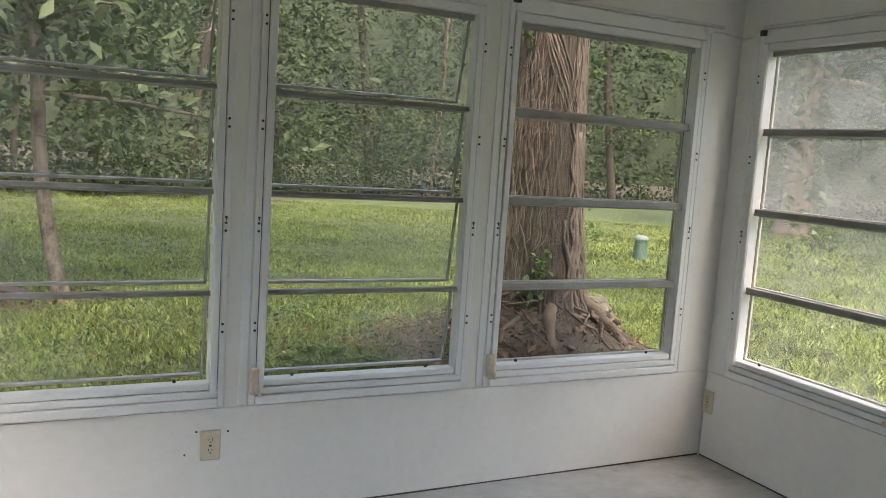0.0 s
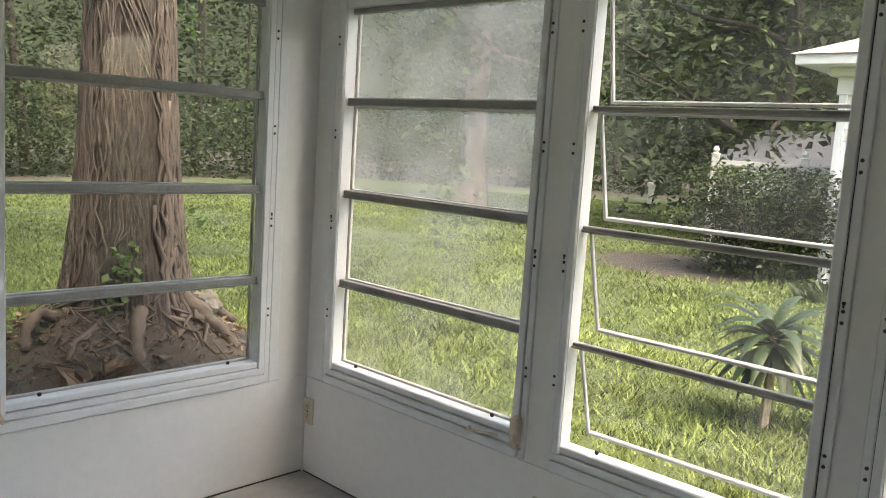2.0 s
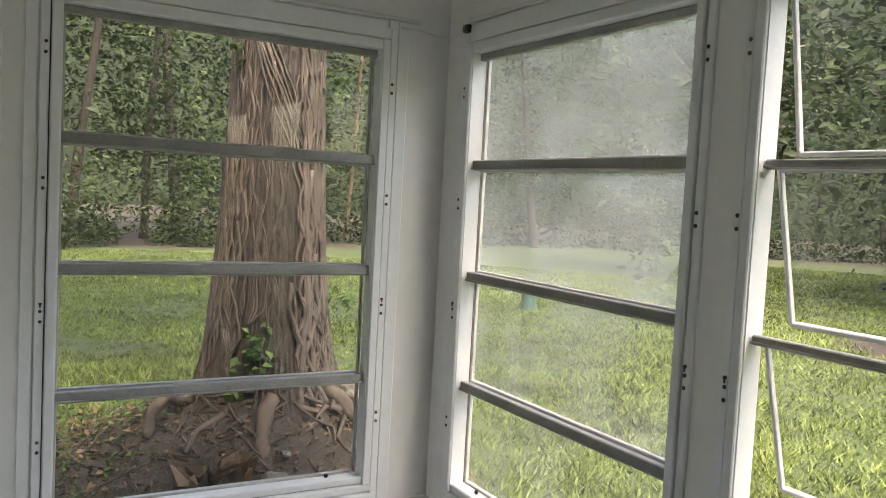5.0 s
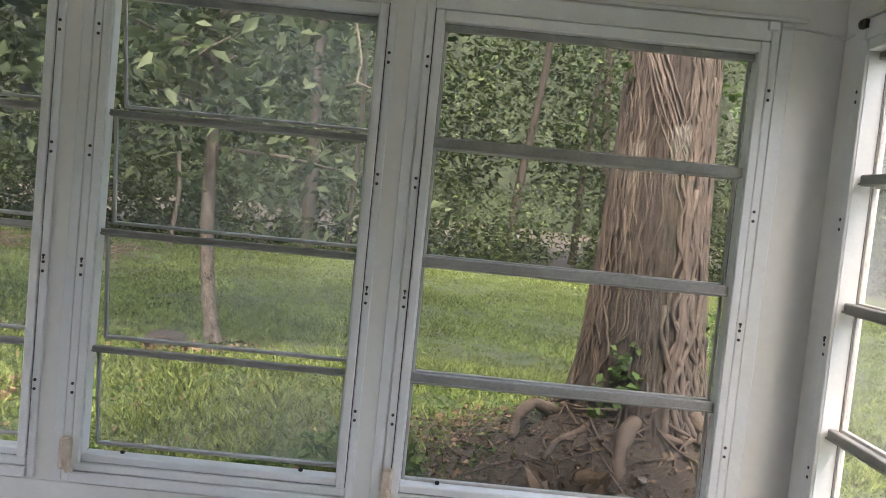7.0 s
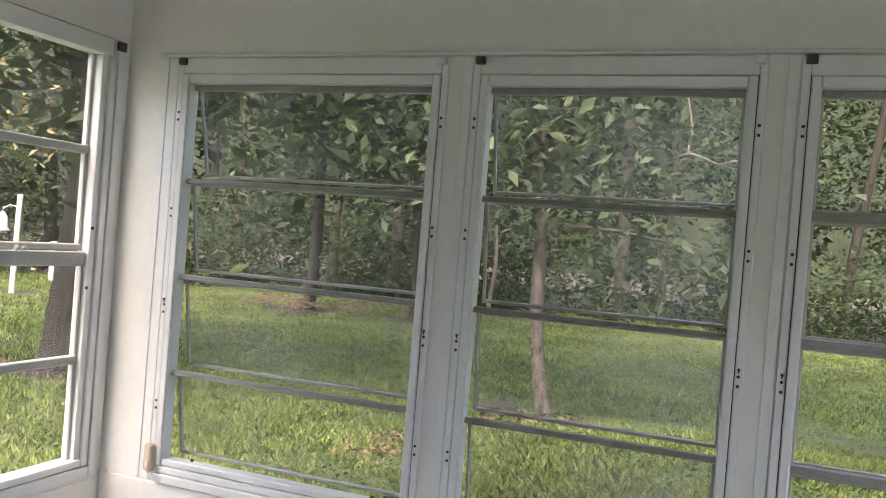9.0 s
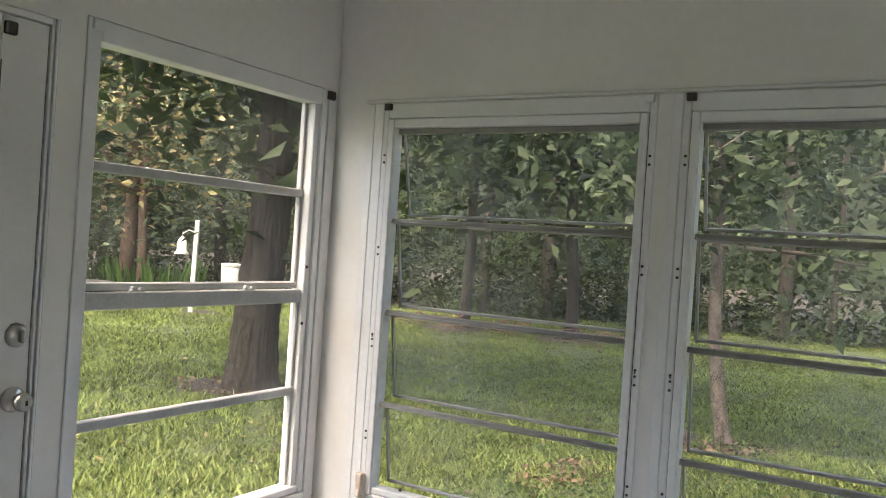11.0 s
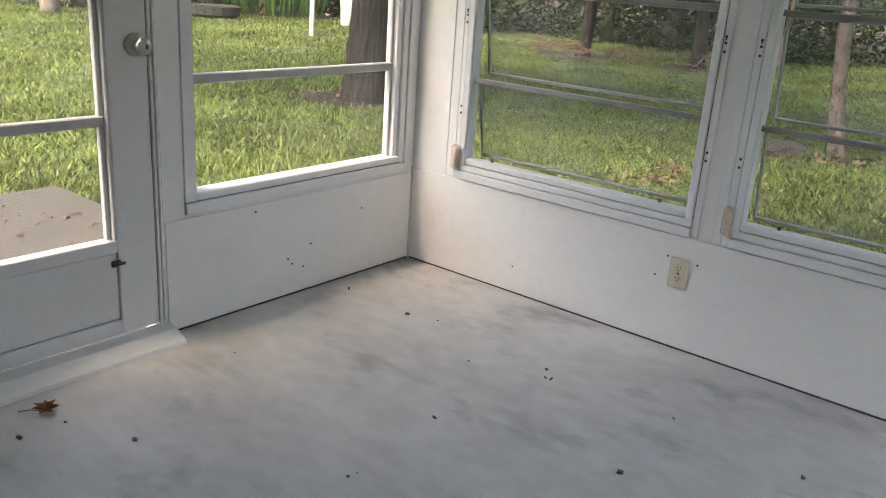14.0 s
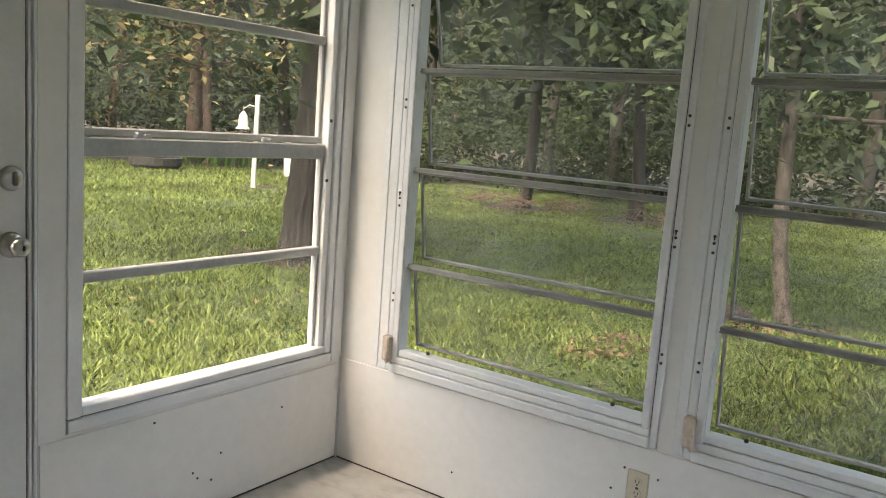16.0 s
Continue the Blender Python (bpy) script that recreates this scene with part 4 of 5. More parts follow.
glazed(w, u0, u1, ((zb, 0.873, 0.035), (0.908, 1.252, 0.035), (1.336, 1.683, 0.055), (1.718, zt, 0.055)), ((0.89, 0.034, 0.02), (1.280, 0.056, 0.016), (1.323, 0.026, 0.040), (1.70, 0.034, 0.04)), ((-0.95, 1.309), (-0.44, 1.309)), "glass")

# ---- door ----
d = thing("door_1", "closed white glazed door with nickel knob", "door", WEST_WALL, kind="structure")
u0, u1 = DOOR
gl, gr = u0 + 0.13, -1.458
leaf = Build().box(gr, u1 - 0.004, 0.0, 0.045, 0.052, 2.075, 0.003).box(u0 + 0.004, gl, 0.0, 0.045, 0.052, 2.075, 0.003)
leaf.box(gl + 0.0005, gr - 0.0005, 0.0, 0.045, 2.005, 2.075, 0.003).box(gl + 0.0005, gr - 0.0005, 0.0, 0.045, 0.345, 0.388, 0.003).box(gl + 0.0005, gr - 0.0005, 0.0, 0.045, 0.052, 0.105, 0.003)
part("leaf", leaf, "post", d)
part("kick_panel", Build().box(gl + 0.002, gr - 0.003, 0.006, 0.035, 0.108, 0.3435, 0.003), "post", d)
part("panel_joint", Build().box(gl + 0.0005, gr - 0.0005, 0.014, 0.030, 0.104, 0.346), "groove", d)
part("glass_bead", Build().box(gr - 0.014, gr - 0.0005, -0.006, 0.03, 0.389, 2.004, 0.003).box(gl + 0.0005, gl + 0.014, -0.006, 0.03, 0.389, 2.004, 0.003), "sash_white", d)
part("bead_joint", Build().box(gr - 0.002, gr + 0.004, -0.002, 0.002, 1.22, 1.95), "groove", d)
glazed(d, gl + 0.014, gr - 0.014, ((0.389, 0.763, 0.022), (0.797, 1.152, 0.022), (1.236, 1.603, 0.030), (1.637, 2.004, 0.030)), ((0.78, 0.034, 0.006), (1.180, 0.056, 0.002), (1.223, 0.026, 0.016), (1.62, 0.034, 0.016)), ((-1.72, 1.209),), "glass")
part("corner_catch", Build().box(gr - 0.03, gr + 0.004, -0.012, -0.0005, 0.300, 0.322, 0.004).box(gr - 0.012, gr + 0.016, -0.020, -0.012, 0.306, 0.316, 0.003), "black", d, "small black catch")
kb = part("door_knob", Build().lathe((-1.362, 0.0, 1.012), (0, -1, 0), [(0, 0.036), (0.006, 0.036), (0.011, 0.030), (0.014, 0.014), (0.030, 0.012), (0.036, 0.022), (0.048, 0.027), (0.060, 0.026), (0.068, 0.018), (0.070, 0.004)], 24), "chrome", d, "brushed nickel knob", True)
part("keyhole", Build().box(-1.365, -1.359, -0.072, -0.069, 1.005, 1.019), "slot", kb)
db = part("deadbolt", Build().lathe((-1.362, 0.0, 1.193), (0, -1, 0), [(0, 0.034), (0.008, 0.034), (0.016, 0.027), (0.018, 0.004)], 24), "chrome", d, "round nickel deadbolt", True)
part("thumb_turn", Build().box(-1.367, -1.357, -0.040, -0.017, 1.174, 1.212, 0.004, None), "chrome", db)
part("clip", Build().box(gr + 0.002, gr + 0.035, -0.02, -0.0005, 2.02, 2.055, 0.003), "groove", d, "dark metal spring clip")
fr = Build()
for k, (a, c, y) in enumerate(((u1 + 0.001, u1 + 0.010, -0.004), (u1 + 0.013, u1 + 0.021, -0.010), (u1 + 0.024, u1 + 0.0295, -0.004))):
    fr.box(a, c, y, THICK, 0.0, 2.098, 0.002)
    fr.box(u0 - (c - u1), u0 - (a - u1), y, THICK, 0.0, 2.098, 0.002)
fr.box(u0 - 0.0005, u1 + 0.0005, -0.006, THICK, 2.079, 2.098, 0.002)
part("door_frame", fr, "alu", d)
part("frame_joint", Build().box(u1 - 0.002, u1 + 0.029, 0.008, 0.04, 0.06, 2.07), "groove", d)
th = Build()
prof = ((0.0, 0.0), (0.0, 0.050), (-0.050, 0.040), (-0.108, 0.012), (-0.114, 0.0))
n = len(prof)
for u in (u0 - 0.06, u1 + 0.030):
    th.v += [(u, y, z) for y, z in prof]
th.f = [tuple(range(n)), tuple(range(2 * n - 1, n - 1, -1))] + [(i, i + n, (i + 1) % n + n, (i + 1) % n) for i in range(n)]
part("threshold", th, "post", d, "worn white sloping threshold")

# ---- outlets ----
def outlet(wall, u, z, label):
    o = thing("wall_outlet", label, "outlet", wall @ pose(u, -0.0072, z), "wall outlets")
    part("cover_plate", Build().box(-0.037, 0.037, -0.006, 0.0, -0.058, 0.058, 0.004), "plate", o)
    for dz in (0.020, -0.020):
        r = part("receptacle", Build().lathe((0, -0.006, dz), (0, -1, 0), [(0, 0.0165), (0.0025, 0.0165), (0.003, 0.013)], 18), "plate", o)
        part("slot", Build().box(-0.0075, -0.0050, -0.0098, -0.0089, dz - 0.001, dz + 0.008).box(0.0045, 0.0070, -0.0098, -0.0089, dz - 0.001, dz + 0.008).box(-0.0025, 0.0025, -0.0098, -0.0089, dz - 0.010, dz - 0.005), "slot", r)
    sc = part("screw", screw_mesh, "screw", o)
    sc.matrix_basis = pose(0, -0.006, 0)


outlet(NORTH_WALL, 1.326, 0.298, "ivory duplex outlet on the white lining board")
outlet(EAST_WALL, 0.038, 0.285, "ivory duplex outlet close to the corner")
outlet(EAST_WALL, 1.305, 0.275, "ivory duplex outlet under the window post")

# ---- small marks and litter indoors ----
for x, y, z in ((0.0, -0.135, 1.40), (0.0, -0.142, 1.17)):
    tagged(part("nail", Build().lathe((x + 0.0005, y, z), (1, 0, 0), [(0, 0.006), (0.004, 0.007), (0.006, 0.003)], 8), "screw"), "dark nail head in the white corner post", "nail")
for u, z in ((1.235, 0.268), (1.39, 0.345), (0.60, 0.12), (1.275, 0.352)):
    tagged(part("nail", Build().lathe((u, -0.007, z), (0, -1, 0), [(0, 0.004), (0.002, 0.004), (0.003, 0.002)], 8), "screw"), "tiny dark nail head in the lining board", "nail")
for y, z in ((-0.62, 0.20), (-0.72, 0.135), (-0.74, 0.16), (-0.66, 0.11), (-0.90, 0.385), (-0.33, 0.30)):
    tagged(part("nail", Build().lathe((0.007, y, z), (1, 0, 0), [(0, 0.004), (0.002, 0.0045), (0.003, 0.002)], 8), "screw"), "tiny dark chip in the lining board", "nail")
g = random.Random(9)
crumbs = Build()
for i in range(46):
    x, y, r = g.uniform(0.1, 2.2), g.uniform(-2.6, -0.4), g.uniform(0.003, 0.009)
    q = pose(x, y, 0.003, g.uniform(0, 40), g.uniform(0, 40), g.uniform(0, 360))
    crumbs.box(-r, r, -r * 0.7, r * 0.7, -0.001, r * 0.5, r * 0.2, q)
tagged(part("debris", crumbs, "groove"), "dark crumbs scattered over the floor", "debris", kind="stuff")
dl = Build()
for k in range(7):
    a = k * 0.9
    dl.leaf(Vector((0, 0, 0.004)), Vector((math.cos(a), math.sin(a), 0.35 + 0.1 * (k % 3))).normalized(), Vector((0, 0, 1)), 0.045, 0.022, 0.5)
dl.tube([(0, 0, 0.004), (-0.03, -0.03, 0.008), (-0.05, -0.055, 0.004)], [0.0016] * 3, 5)
dry = part("dry_leaf", dl, "dry")
dry.matrix_basis = pose(0.235, -1.845, 0.002)
tagged(dry, "crumpled brown dry leaf on the floor", "leaf")

# ---- outdoors, west ----
pt = Build()
nx, ny = 16, 18
for j in range(ny + 1):
    for i in range(nx + 1):
        x, y = -2.42 + 2.31 * i / nx, -3.1 + 2.62 * j / ny
        pt.v.append((x + (0.02 * noise.noise((0, y * 3, 1)) if i == 0 else 0), y + (0.02 * noise.noise((x * 3, 0, 1)) if j == ny else 0), GROUND + 0.055 + 0.006 * noise.noise((x * 2, y * 2, 0))))
top = len(pt.v)
pt.f = [(j * (nx + 1) + i, j * (nx + 1) + i + 1, (j + 1) * (nx + 1) + i + 1, (j + 1) * (nx + 1) + i) for j in range(ny) for i in range(nx)]
ring = [i for i in range(nx + 1)] + [j * (nx + 1) + nx for j in range(1, ny + 1)] + [ny * (nx + 1) + i for i in range(nx - 1, -1, -1)] + [j * (nx + 1) for j in range(ny - 1, 0, -1)]
pt.v += [(pt.v[i][0], pt.v[i][1], GROUND - 0.1) for i in ring]
m = len(ring)
pt.f += [(ring[k], top + k, top + (k + 1) % m, ring[(k + 1) % m]) for k in range(m)]
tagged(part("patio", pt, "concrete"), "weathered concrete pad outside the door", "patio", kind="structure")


def scatter(name, count, area, z, size, material, seed, label, category):
    def place(rng, n):
        a, r = rng.uniform(0, math.tau, n), np.sqrt(rng.uniform(0, 1, n))
        x, y = area[0] + np.cos(a) * r * area[2], area[1] + np.sin(a) * r * area[3]
        return np.stack((x, y, np.array([z(float(p), float(q)) for p, q in zip(x, y)]) + 0.006), 1)

    tagged(part(name, leaves(count, place, size, 0.0, seed), material), label, category, kind="stuff")


scatter("leaf_litter", 130, (-1.4, -1.3, 0.9, 0.8), lambda x, y: GROUND + 0.062, (0.02, 0.06), "litter", 41, "brown leaves and twigs on the concrete pad", "leaves")
scatter("leaf_litter", 3200, (3.4, 1.15, 1.2, 0.9), height, (0.012, 0.05), "litter", 42, "brown fallen leaves on bare earth", "leaves")
scatter("leaf_litter", 320, (0.19, 2.25, 0.30, 0.36), height, (0.03, 0.08), "litter", 48, "patch of dead straw in the lawn", "leaves")
scatter("leaf_litter", 260, (0.95, 3.45, 0.5, 0.35), height, (0.03, 0.07), "litter", 49, "dead leaves at the foot of the slim tree", "leaves")
scatter("leaf_litter", 260, (-4.1, 3.7, 0.8, 0.6), height, (0.03, 0.08), "litter", 50, "dead leaves round the oak foot", "leaves")
scatter("leaf_litter", 900, (0.4, 3.2, 4.5, 2.8), height, (0.03, 0.065), "litter", 47, "brown fallen leaves in the grass", "leaves")
scatter("leaf_litter", 200, (2.0, 4.5, 6.0, 4.0), height, (0.04, 0.09), "leaf_gold", 43, "yellow fallen leaves on the lawn", "leaves")
scatter("leaf_litter", 160, (-5.0, 3.0, 4.0, 3.0), height, (0.05, 0.10), "leaf_gold", 44, "yellow fallen leaves on the lawn", "leaves")
scatter("weeds", 2600, (2.15, 0.95, 0.45, 0.6), height, (0.04, 0.09), "ivy", 45, "low green weeds beside the bare earth", "plants")
scatter("weeds", 15000, (0.7, 2.3, 3.0, 2.0), height, (0.02, 0.05), "ivy", 46, "low green weeds among the grass", "plants")

p = thing("white_post", "tall white garden post on the far lawn", "post", pose(-10.40, 8.78, GROUND, 0, 1, 38))
part("post", Build().box(-0.045, 0.045, -0.045, 0.045, -0.1, 1.84, 0.01), "white_post", p)
part("bracket", Build().tube([(0.0, 0, 1.60), (-0.16, 0, 1.63), (-0.27, 0, 1.55)], [0.012, 0.012, 0.010], 6), "white_post", p)
f = thing("bird_feeder", "white bell-shaped bird feeder hanging by the post", "feeder", pose(-10.60, 8.64, 1.00))
part("bell", Build().lathe((0, 0, 0), (0, 0, 1), [(0, 0.14), (0.02, 0.14), (0.06, 0.10), (0.26, 0.085), (0.33, 0.04), (0.35, 0.015)], 16), "white_post", f, smooth=True)
part("wire", Build().tube([(0, 0, 0.34), (0, 0, 0.46)], [0.008, 0.008], 5), "wire", f)
b = thing("bucket", "pale plastic drum standing behind the oak", "drum", pose(-12.36, 11.76, GROUND))
part("body", Build().lathe((0, 0, 0), (0, 0, 1), [(0, 0.20), (0.02, 0.21), (0.80, 0.23), (0.82, 0.20)], 18), "white_post", b, smooth=True)
part("lid", Build().lathe((0, 0, 0.82), (0, 0, 1), [(0, 0.24), (0.05, 0.24), (0.07, 0.18)], 18), "white_post", b)
pl = thing("planter", "low round stone planter on the lawn", "planter", pose(-14.64, 9.54, GROUND))
part("bowl", Build().lathe((0, 0, 0), (0, 0, 1), [(0, 0.5), (0.1, 0.6), (0.28, 0.62), (0.30, 0.52), (0.22, 0.45)], 18), "concrete", pl)


def clump(name, x, y, count, tall, wide, seed, label, material="strap", arch=0.25):
    """A clump of upright sword leaves."""
    c = thing(name, label, "plant", pose(x, y, height(x, y)))
    rr = random.Random(seed)
    b = Build()
    for _ in range(count):
        a, r = rr.uniform(0, math.tau), wide * math.sqrt(rr.random())
        b.leaf(Vector((math.cos(a) * r, math.sin(a) * r, 0)), Vector((math.cos(a) * arch, math.sin(a) * arch, 1)).normalized(), Vector((rr.random() - 0.5, rr.random() - 0.5, 0.1)), tall * rr.uniform(0.6, 1.0), 0.09, 0.2)
    part("leaves", b, material, c)


clump("lily_clump", -14.95, 11.67, 90, 1.0, 1.3, 51, "clump of upright sword-leaved plants by the wood", "ivy")
clump("lily_clump", -16.44, 11.44, 60, 0.8, 1.2, 52, "low leafy clump beside the planter", "leaf_near", 0.8)


def shrub(x, y, count, r, tall, leaf, seed, label, size=(0.05, 0.11)):
    """A woody shrub: stems and a ragged mass of leaves."""
    s = thing("shrub", label, "shrub", pose(x, y, GROUND))
    rr = random.Random(seed)
    tips = []
    for k in range(9):
        a = rr.uniform(0, math.tau)
        q = [Vector((0.1 * math.cos(a), 0.1 * math.sin(a), -0.05))]
        for i in range(4):
            q.append(q[-1] + Vector((math.cos(a) * r[0] * 0.2 * rr.uniform(0.3, 1.2), math.sin(a) * r[1] * 0.2 * rr.uniform(0.3, 1.2), tall * 0.24)))
            tips.append(tuple(q[-1]))
        part("stem", Build().tube(q, [0.022, 0.018, 0.014, 0.01, 0.006], 6), "twig", s)

    def place(rng, n):
        cs = np.array(tips)
        p = cs[rng.integers(0, len(cs), n)] * np.array((1, 1, 0.9)) + rng.normal(size=(n, 3)) * np.array((r[0] * 0.36, r[1] * 0.36, tall * 0.17))
        p[:, 2] = np.clip(p[:, 2], 0.08, tall + rng.uniform(-0.1, 0.12, n))
        return p

    part("foliage", leaves(count, place, size, 0.1, seed), leaf, s)


shrub(-18.2, 7.25, 900, (0.9, 0.9), 1.0, "leaf_near", 61, "pale green shrub at the wire fence", (0.08, 0.16))
shrub(-19.8, 5.95, 900, (1.0, 1.0), 1.3, "leaf_gold", 62, "yellow-green shrub behind the wire fence", (0.08, 0.16))
shrub(-17.2, 7.15, 350, (0.4, 0.4), 0.5, "leaf", 63, "small dark shrub at the fence post", (0.06, 0.12))

# chain-link fence
fe = thing("wire_fence", "galvanised chain-link fence with steel posts", "fence", pose(-17.6, 6.85, GROUND, 0, 0, 186))
for k in range(5):
    part("post", Build().lathe((2.4 * k, 0, -0.1), (0, 0, 1), [(0, 0.035), (1.60, 0.035), (1.64, 0.025), (1.66, 0.01)], 10), "wire", fe)
part("top_rail", Build().tube([(0, 0, 1.54), (9.6, 0, 1.54)], [0.024, 0.024], 8), "wire", fe)
mesh = Build()
for k in range(110):
    for s in (1, -1):
        x = k * 0.10 - 0.7
        a, c = (x, 0.06) if s > 0 else (x, 1.50)
        za, zc = (0.04, 1.50) if s > 0 else (1.50, 0.04)
        x1 = x + 1.46 * 0.62
        if x < 0 or x1 > 9.6:
            continue
        mesh.tube([(x, 0.012 * s, za), (x1, 0.012 * s, zc)], [0.003, 0.003], 3, 0, False)
part("mesh", mesh, "wire", fe)

# ---- outdoors, east ----
u = thing("utility_pedestal", "small green and white utility pedestal on the lawn", "pedestal", pose(9.75, 7.75, GROUND, 0, 0, 30))
part("body", Build().lathe((0, 0, 0), (0, 0, 1), [(-0.05, 0.13), (0.02, 0.13), (0.30, 0.105), (0.31, 0.11)], 18), "green_box", u, smooth=True)
part("cap", Build().lathe((0, 0, 0.31), (0, 0, 1), [(0, 0.115), (0.05, 0.115), (0.08, 0.08), (0.09, 0.01)], 18), "pale_green", u, smooth=True)
v = thing("vent_pipe", "short white vent pipe standing in the lawn", "pipe", pose(26.6, 11.4, GROUND))
part("pipe", Build().lathe((0, 0, 0), (0, 0, 1), [(0, 0.11), (0.62, 0.11)], 14), "white_post", v)
part("cap", Build().lathe((0, 0, 0.62), (0, 0, 1), [(0, 0.15), (0.10, 0.15), (0.14, 0.10)], 14), "white_post", v)


def rosette(x, y, z, seed, count, label):
    """A strap-leaved plant: a cane and a fountain of arching leaves."""
    r = thing("strap_leaf_plant", label, "plant", pose(x, y, GROUND))
    rr = random.Random(seed)
    part("cane", Build().tube([(0, 0, -0.1), (0.02, 0, (z - GROUND) * 0.5), (0, 0, z - GROUND)], [0.035, 0.03, 0.025], 8, 0.2), "twig", r)
    for k in range(count):
        a, tilt, ln = k * 2.4 + rr.uniform(-0.2, 0.2), 0.95 - 1.55 * k / count, rr.uniform(0.34, 0.54)
        b = Build()
        p, d = Vector((0, 0, z - GROUND - 0.10 + 0.14 * (1 - k / count))), Vector((math.cos(a) * math.cos(tilt), math.sin(a) * math.cos(tilt), math.sin(tilt)))
        side = Vector((-math.sin(a), math.cos(a), 0))
        for i in range(7):
            wdt = 0.027 * (0.35 + 1.1 * math.sin(math.pi * min(1, 0.12 + i / 6.6)))
            if i == 6:
                wdt = 0.003
            up = side.cross(d)
            b.v += [tuple(p - side * wdt + up * wdt * 0.35), tuple(p), tuple(p + side * wdt + up * wdt * 0.35)]
            p = p + d * ln / 6
            d = (d + Vector((0, 0, -0.20 - 0.05 * i))).normalized()
        for i in range(6):
            o = 3 * i
            b.f += [(o, o + 1, o + 4, o + 3), (o + 1, o + 2, o + 5, o + 4)]
        part("leaf", b, "strap", r, smooth=True)


rosette(6.60, -0.90, 0.44, 71, 46, "dark strap-leaved plant with arching leaves")
rosette(6.85, -1.36, 0.10, 72, 34, "low strap-leaved plant with arching leaves")
rosette(6.75, -1.90, 0.36, 73, 38, "dark strap-leaved plant near the window")
shrub(13.5, 2.05, 11000, (0.75, 1.15), 1.5, "leaf", 74, "rounded evergreen shrub before the lattice fence", (0.05, 0.12))
shrub(13.6, 2.3, 500, (0.5, 0.8), 1.62, "leaf_near", 75, "fresh green shoots on top of the shrub", (0.05, 0.10))
clump("grass_clump", 11.9, 0.55, 90, 0.34, 0.30, 76, "tuft of pale ornamental grass by the house", "leaf_near", 0.9)

h = thing("house", "white clapboard neighbouring house with grey shingle roof", "house", pose(13.6, 1.24, GROUND))
part("wall", Build().box(0.02, 6.0, -8.0, -0.02, -0.1, 2.92), "siding", h)
board = Build().box(-0.012, 0.012, -8.0, 0.0, -0.008, 0.165, 0.003).mesh("board")
board.materials.append(M["siding"])
side_board = Build().box(0.0, 6.0, -0.012, 0.012, -0.008, 0.165, 0.003).mesh("board")
side_board.materials.append(M["siding"])
for k in range(17):
    bo = part("board", board, "siding", h)
    bo.matrix_basis = pose(0.012, 0, 0.02 + 0.165 * k, 0, 6, 0)
    bo = part("board", side_board, "siding", h)
    bo.matrix_basis = pose(0.0, -0.012, 0.02 + 0.165 * k, 6, 0, 0)
part("corner_board", Build().box(-0.03, 0.07, -0.07, 0.03, -0.05, 2.9, 0.006), "siding", h)
part("frieze", Build().box(-0.06, 6.0, -8.0, 0.06, 2.62, 2.86, 0.01).box(-0.16, 6.0, -8.0, 0.16, 2.86, 2.98, 0.02), "siding", h)
part("fascia", Build().box(-0.50, 6.4, -8.2, 0.50, 2.985, 3.12, 0.01), "siding", h)
rf = Build()
rf.v = [(-0.55, 0.55, 3.125), (6.5, 0.55, 3.125), (6.5, -8.3, 3.125), (-0.55, -8.3, 3.125), (3.0, -3.2, 4.6), (3.0, -4.8, 4.6)]
rf.f = [(0, 1, 4), (1, 2, 5, 4), (2, 3, 5), (3, 0, 4, 5), (3, 2, 1, 0)]
part("roof", rf, "roof", h)

lf = thing("lattice_fence", "white lattice-topped garden fence beside the house", "fence", pose(14.6, 3.45, GROUND, 0, 0, -68))
for k in range(3):
    x = 1.35 * k
    part("post", Build().box(x - 0.06, x + 0.06, -0.06, 0.06, -0.1, 1.72, 0.01), "white_post", lf)
    part("finial", Build().lathe((x, 0, 1.72), (0, 0, 1), [(0, 0.08), (0.02, 0.08), (0.04, 0.03), (0.08, 0.055), (0.13, 0.035), (0.15, 0.005)], 10), "white_post", lf)
for k in range(2):
    x = 1.35 * k + 0.06
    part("panel", Build().box(x, x + 1.23, -0.02, 0.02, 0.06, 0.95, 0.005).box(x, x + 1.23, -0.03, 0.03, 0.95, 1.02, 0.005).box(x, x + 1.23, -0.03, 0.03, 1.56, 1.64, 0.005), "white_post", lf)
    lt = Build()
    for i in range(17):
        for s in (1, -1):
            c = x + 0.08 * i - 0.02
            e = c + 0.54 * s
            lo, hi = (max(min(c, e), x), min(max(c, e), x + 1.23))
            if hi - lo < 0.05:
                continue
            za = 1.02 + (lo - c) * s if s > 0 else 1.02 + (c - hi)
            zb2 = za + (hi - lo)
            if s > 0:
                lt.tube([(lo, 0.008, za), (hi, 0.008, zb2)], [0.014, 0.014], 4)
            else:
                lt.tube([(hi, -0.008, za), (lo, -0.008, zb2)], [0.014, 0.014], 4)
    part("lattice", lt, "white_post", lf)
sh = thing("shed", "low outbuilding with a grey shingle roof", "shed", pose(17.2, 2.6, GROUND, 0, 0, -10))
part("wall", Build().box(0, 3, -2, 2, -0.1, 1.65), "siding", sh)
sr = Build()
for k in range(7):
    sr.box(-0.3 + 0.24 * k, 0.02 + 0.24 * k, -2.2, 2.2, 1.535 + 0.11 * k, 1.655 + 0.11 * k)
part("roof", sr, "roof", sh)

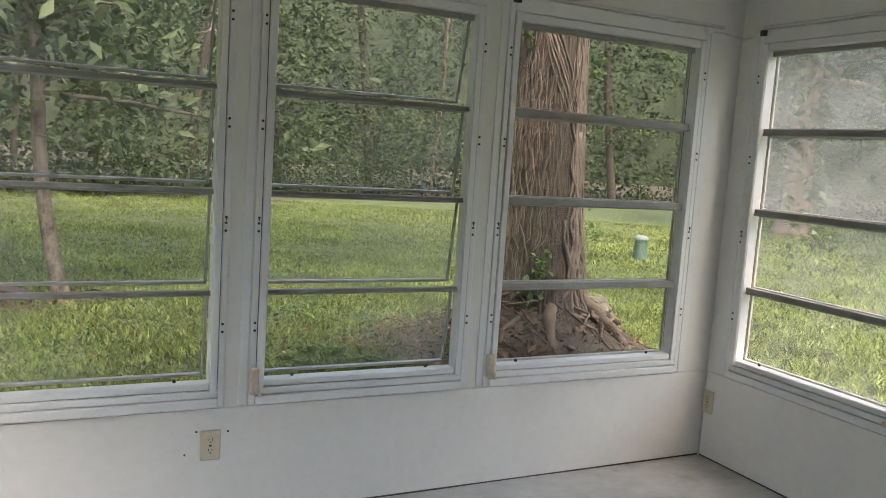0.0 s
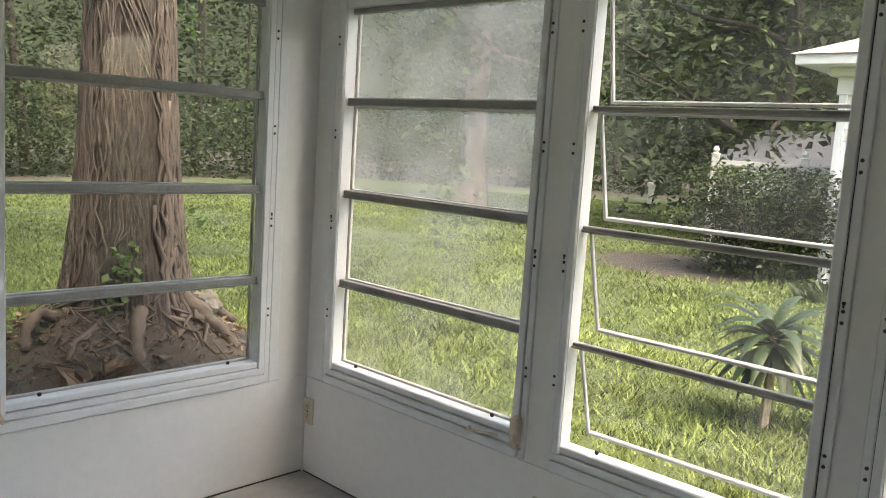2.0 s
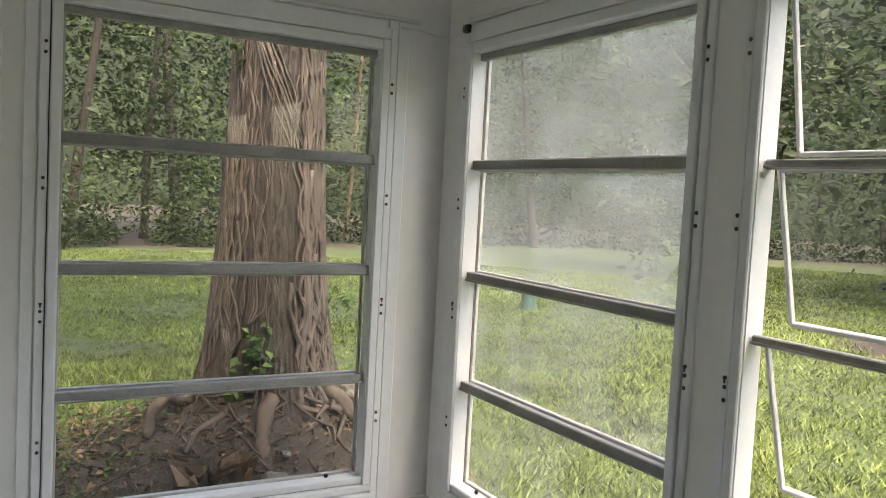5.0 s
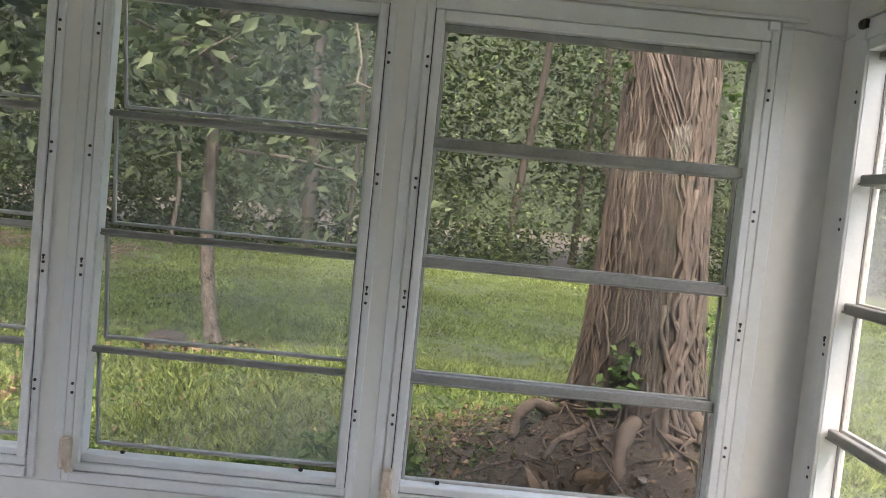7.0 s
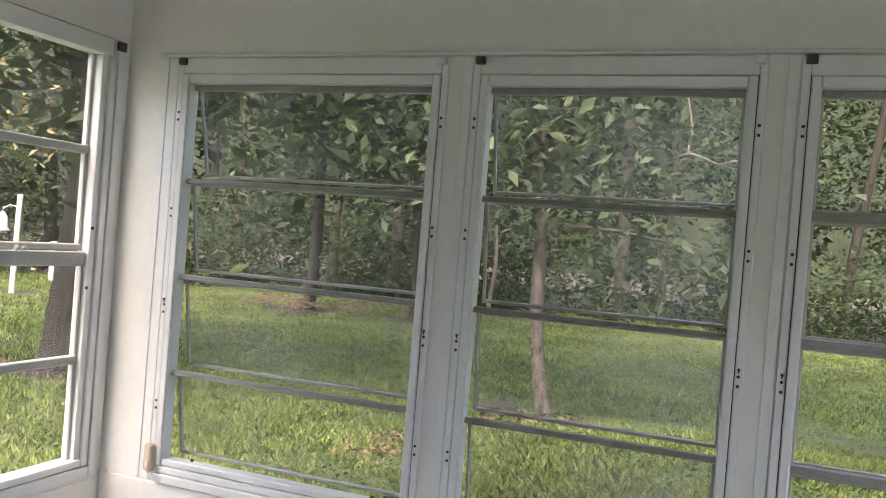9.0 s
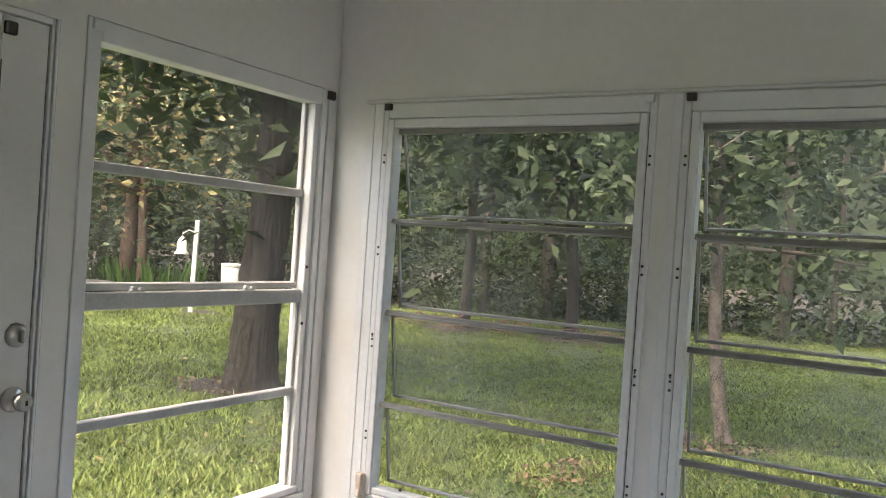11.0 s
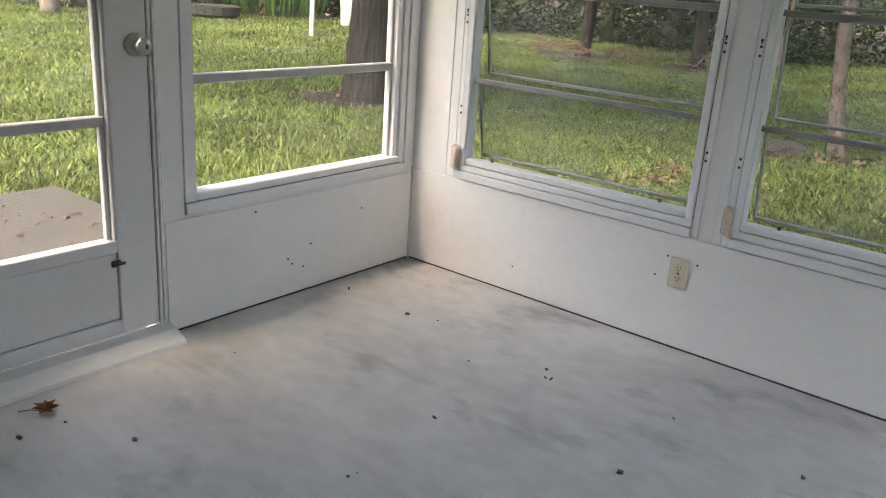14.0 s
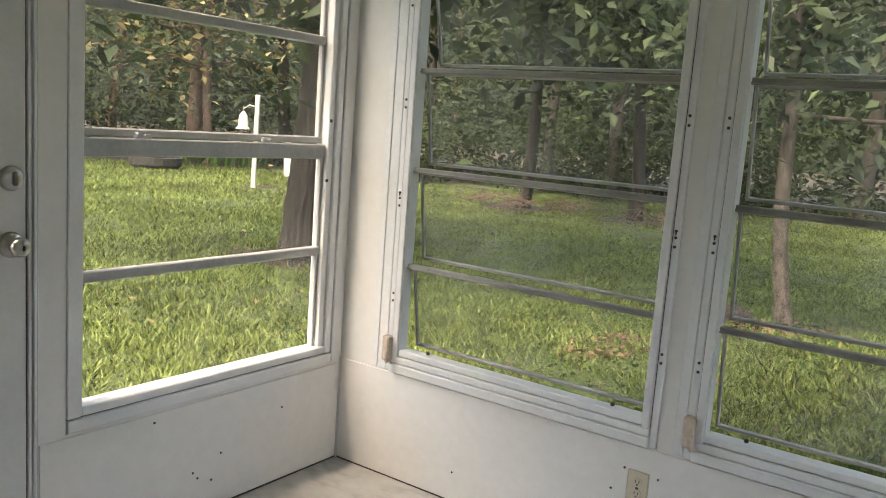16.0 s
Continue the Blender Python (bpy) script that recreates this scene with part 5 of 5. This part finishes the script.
# a bough with yellow-green leaves hanging before the east window
hb = thing("hanging_branch", "thin hanging branch with yellow-green leaves", "branch", pose(6.6, 1.9, 0))
rr = random.Random(81)
q = [Vector((-0.6, 0.5, 4.2))]
twigs = []
for i in range(16):
    q.append(q[-1] + Vector((0.05 + rr.uniform(-0.06, 0.06), -0.04 + rr.uniform(-0.06, 0.06), -0.21)))
    if i > 5:
        twigs.append(tuple(q[-1]))
part("stem", Build().tube(q, [0.006 - 0.0002 * i for i in range(17)], 6), "bark_mottled", hb)
q2 = [Vector((0.4, 0.9, 4.2))]
for i in range(12):
    q2.append(q2[-1] + Vector((-0.03 + rr.uniform(-0.06, 0.06), rr.uniform(-0.06, 0.06), -0.21)))
    if i > 3:
        twigs.append(tuple(q2[-1]))
part("stem", Build().tube(q2, [0.006 - 0.0002 * i for i in range(13)], 6), "bark_mottled", hb)
part("foliage", leaves(520, lambda rng, n: np.array(twigs)[rng.integers(0, len(twigs), n)] + rng.normal(size=(n, 3)) * np.array((0.13, 0.13, 0.10)), (0.06, 0.12), 0.4, 82), "leaf_near", hb)
# stump by the slim tree and brush piles at the far trees
st = thing("stump", "low weathered stump beside the slim tree", "stump", pose(0.60, 3.66, height(0.60, 3.66)))
part("wood", Build().tube([(0, 0, -0.05), (0, 0, 0.04), (0.01, 0, 0.09)], [0.22, 0.17, 0.12], 16, 0.5), "bark_grey", st)
for k, (x, y) in enumerate(((-6.68, 11.61), (-4.85, 11.67), (-3.02, 11.81), (-5.73, 11.34))):
    bp = Build()
    rr = random.Random(90 + k)
    for _ in range(26):
        a, ln = rr.uniform(0, math.tau), rr.uniform(0.2, 0.6)
        c = Vector((rr.gauss(0, 0.25), rr.gauss(0, 0.25), rr.uniform(0.02, 0.22)))
        dd = Vector((math.cos(a), math.sin(a), rr.uniform(-0.3, 0.5))) * ln / 2
        bp.tube([c - dd, c + dd], [0.014, 0.008], 5)
    tagged(part("brush_pile", bp, "bark_red"), "small heap of brown dead branches", "branches").matrix_basis = pose(x, y, GROUND + 0.05)

for k, (x, y, r) in enumerate(((20.8, 5.6, 0.28), (23.0, 2.5, 0.3), (19.0, 4.3, 0.2), (27.0, 8.2, 0.3))):
    tree("tree", (x, y, GROUND), r, 9.0 + k, "bark_grey", "dark evergreen tree behind the neighbouring house", (0.2, -0.2), 1.4, 16, 5200, "leaf", (0.18, 0.34), 200 + k, 2.6, 0.8, 12, 0.25, 0.3, 0.28)

def stone(x, y, z, r, seed, label):
    bm = bmesh.new()
    bmesh.ops.create_icosphere(bm, subdivisions=3, radius=1.0)
    for v in bm.verts:
        k = 1 + 0.35 * noise.noise(v.co * 1.3 + Vector((seed, 0, 0))) + 0.12 * noise.noise(v.co * 4)
        v.co = Vector((v.co.x * r * 1.25 * k, v.co.y * r * k, v.co.z * r * 0.75 * k))
    me = bpy.data.meshes.new("stone")
    bm.to_mesh(me)
    bm.free()
    me.materials.append(M["pale_stone"])
    tagged(new("stone", me), label, "stone").matrix_basis = pose(x, y, z, 10, 15, 40 * seed)


M["pale_stone"] = surface("pale_lichened_stone", (0.05, 0.044, 0.038), (0.16, 0.148, 0.132), 0.9, 12, 60, 0.5)
stone(3.98, 1.22, height(3.98, 1.22) + 0.05, 0.085, 1, "pale broken stone among the tree roots")
stone(3.52, 0.84, height(3.52, 0.84) + 0.012, 0.025, 2, "small pale stone on the bare earth")
stone(3.44, 0.74, height(3.44, 0.74) + 0.02, 0.06, 3, "lichen-covered stone on the bare earth")
clump("dry_grass_tuft", 3.20, 0.82, 46, 0.16, 0.10, 77, "dry straw-coloured grass tuft on bare earth", "litter", 1.0)

hd = thing("crank_handle", "loose bleached crank handle lying on the sill", "handle", EAST_WALL @ pose(1.05, -0.014, PANEL + 0.040))
part("arm", Build().tube([(-0.06, -0.016, 0.004), (-0.02, -0.012, 0.006), (0.02, -0.002, 0.010), (0.055, 0.002, 0.014)], [0.005, 0.006, 0.006, 0.004], 8), "plate", hd)
part("knob", Build().lathe((-0.065, -0.018, 0.001), (0, 0, 1), [(0, 0.006), (0.004, 0.008), (0.014, 0.008), (0.018, 0.004)], 10), "plate", hd)

# fallen twigs on the bare earth
tw = Build()
rr = random.Random(97)
for _ in range(150):
    a, r = rr.uniform(0, math.tau), math.sqrt(rr.random())
    x, y, ln, b = 3.4 + 1.1 * r * math.cos(a), 1.05 + 0.75 * r * math.sin(a), rr.uniform(0.05, 0.28), rr.uniform(0, math.tau)
    dx, dy = math.cos(b) * ln / 2, math.sin(b) * ln / 2
    tw.tube([(x - dx, y - dy, height(x - dx, y - dy) + 0.008), (x + rr.uniform(-0.01, 0.01), y, height(x, y) + 0.014), (x + dx, y + dy, height(x + dx, y + dy) + 0.008)], [0.004, 0.003, 0.002], 4)
tagged(part("twigs", tw, "vine"), "dead twigs strewn over the bare earth", "twigs", kind="stuff")
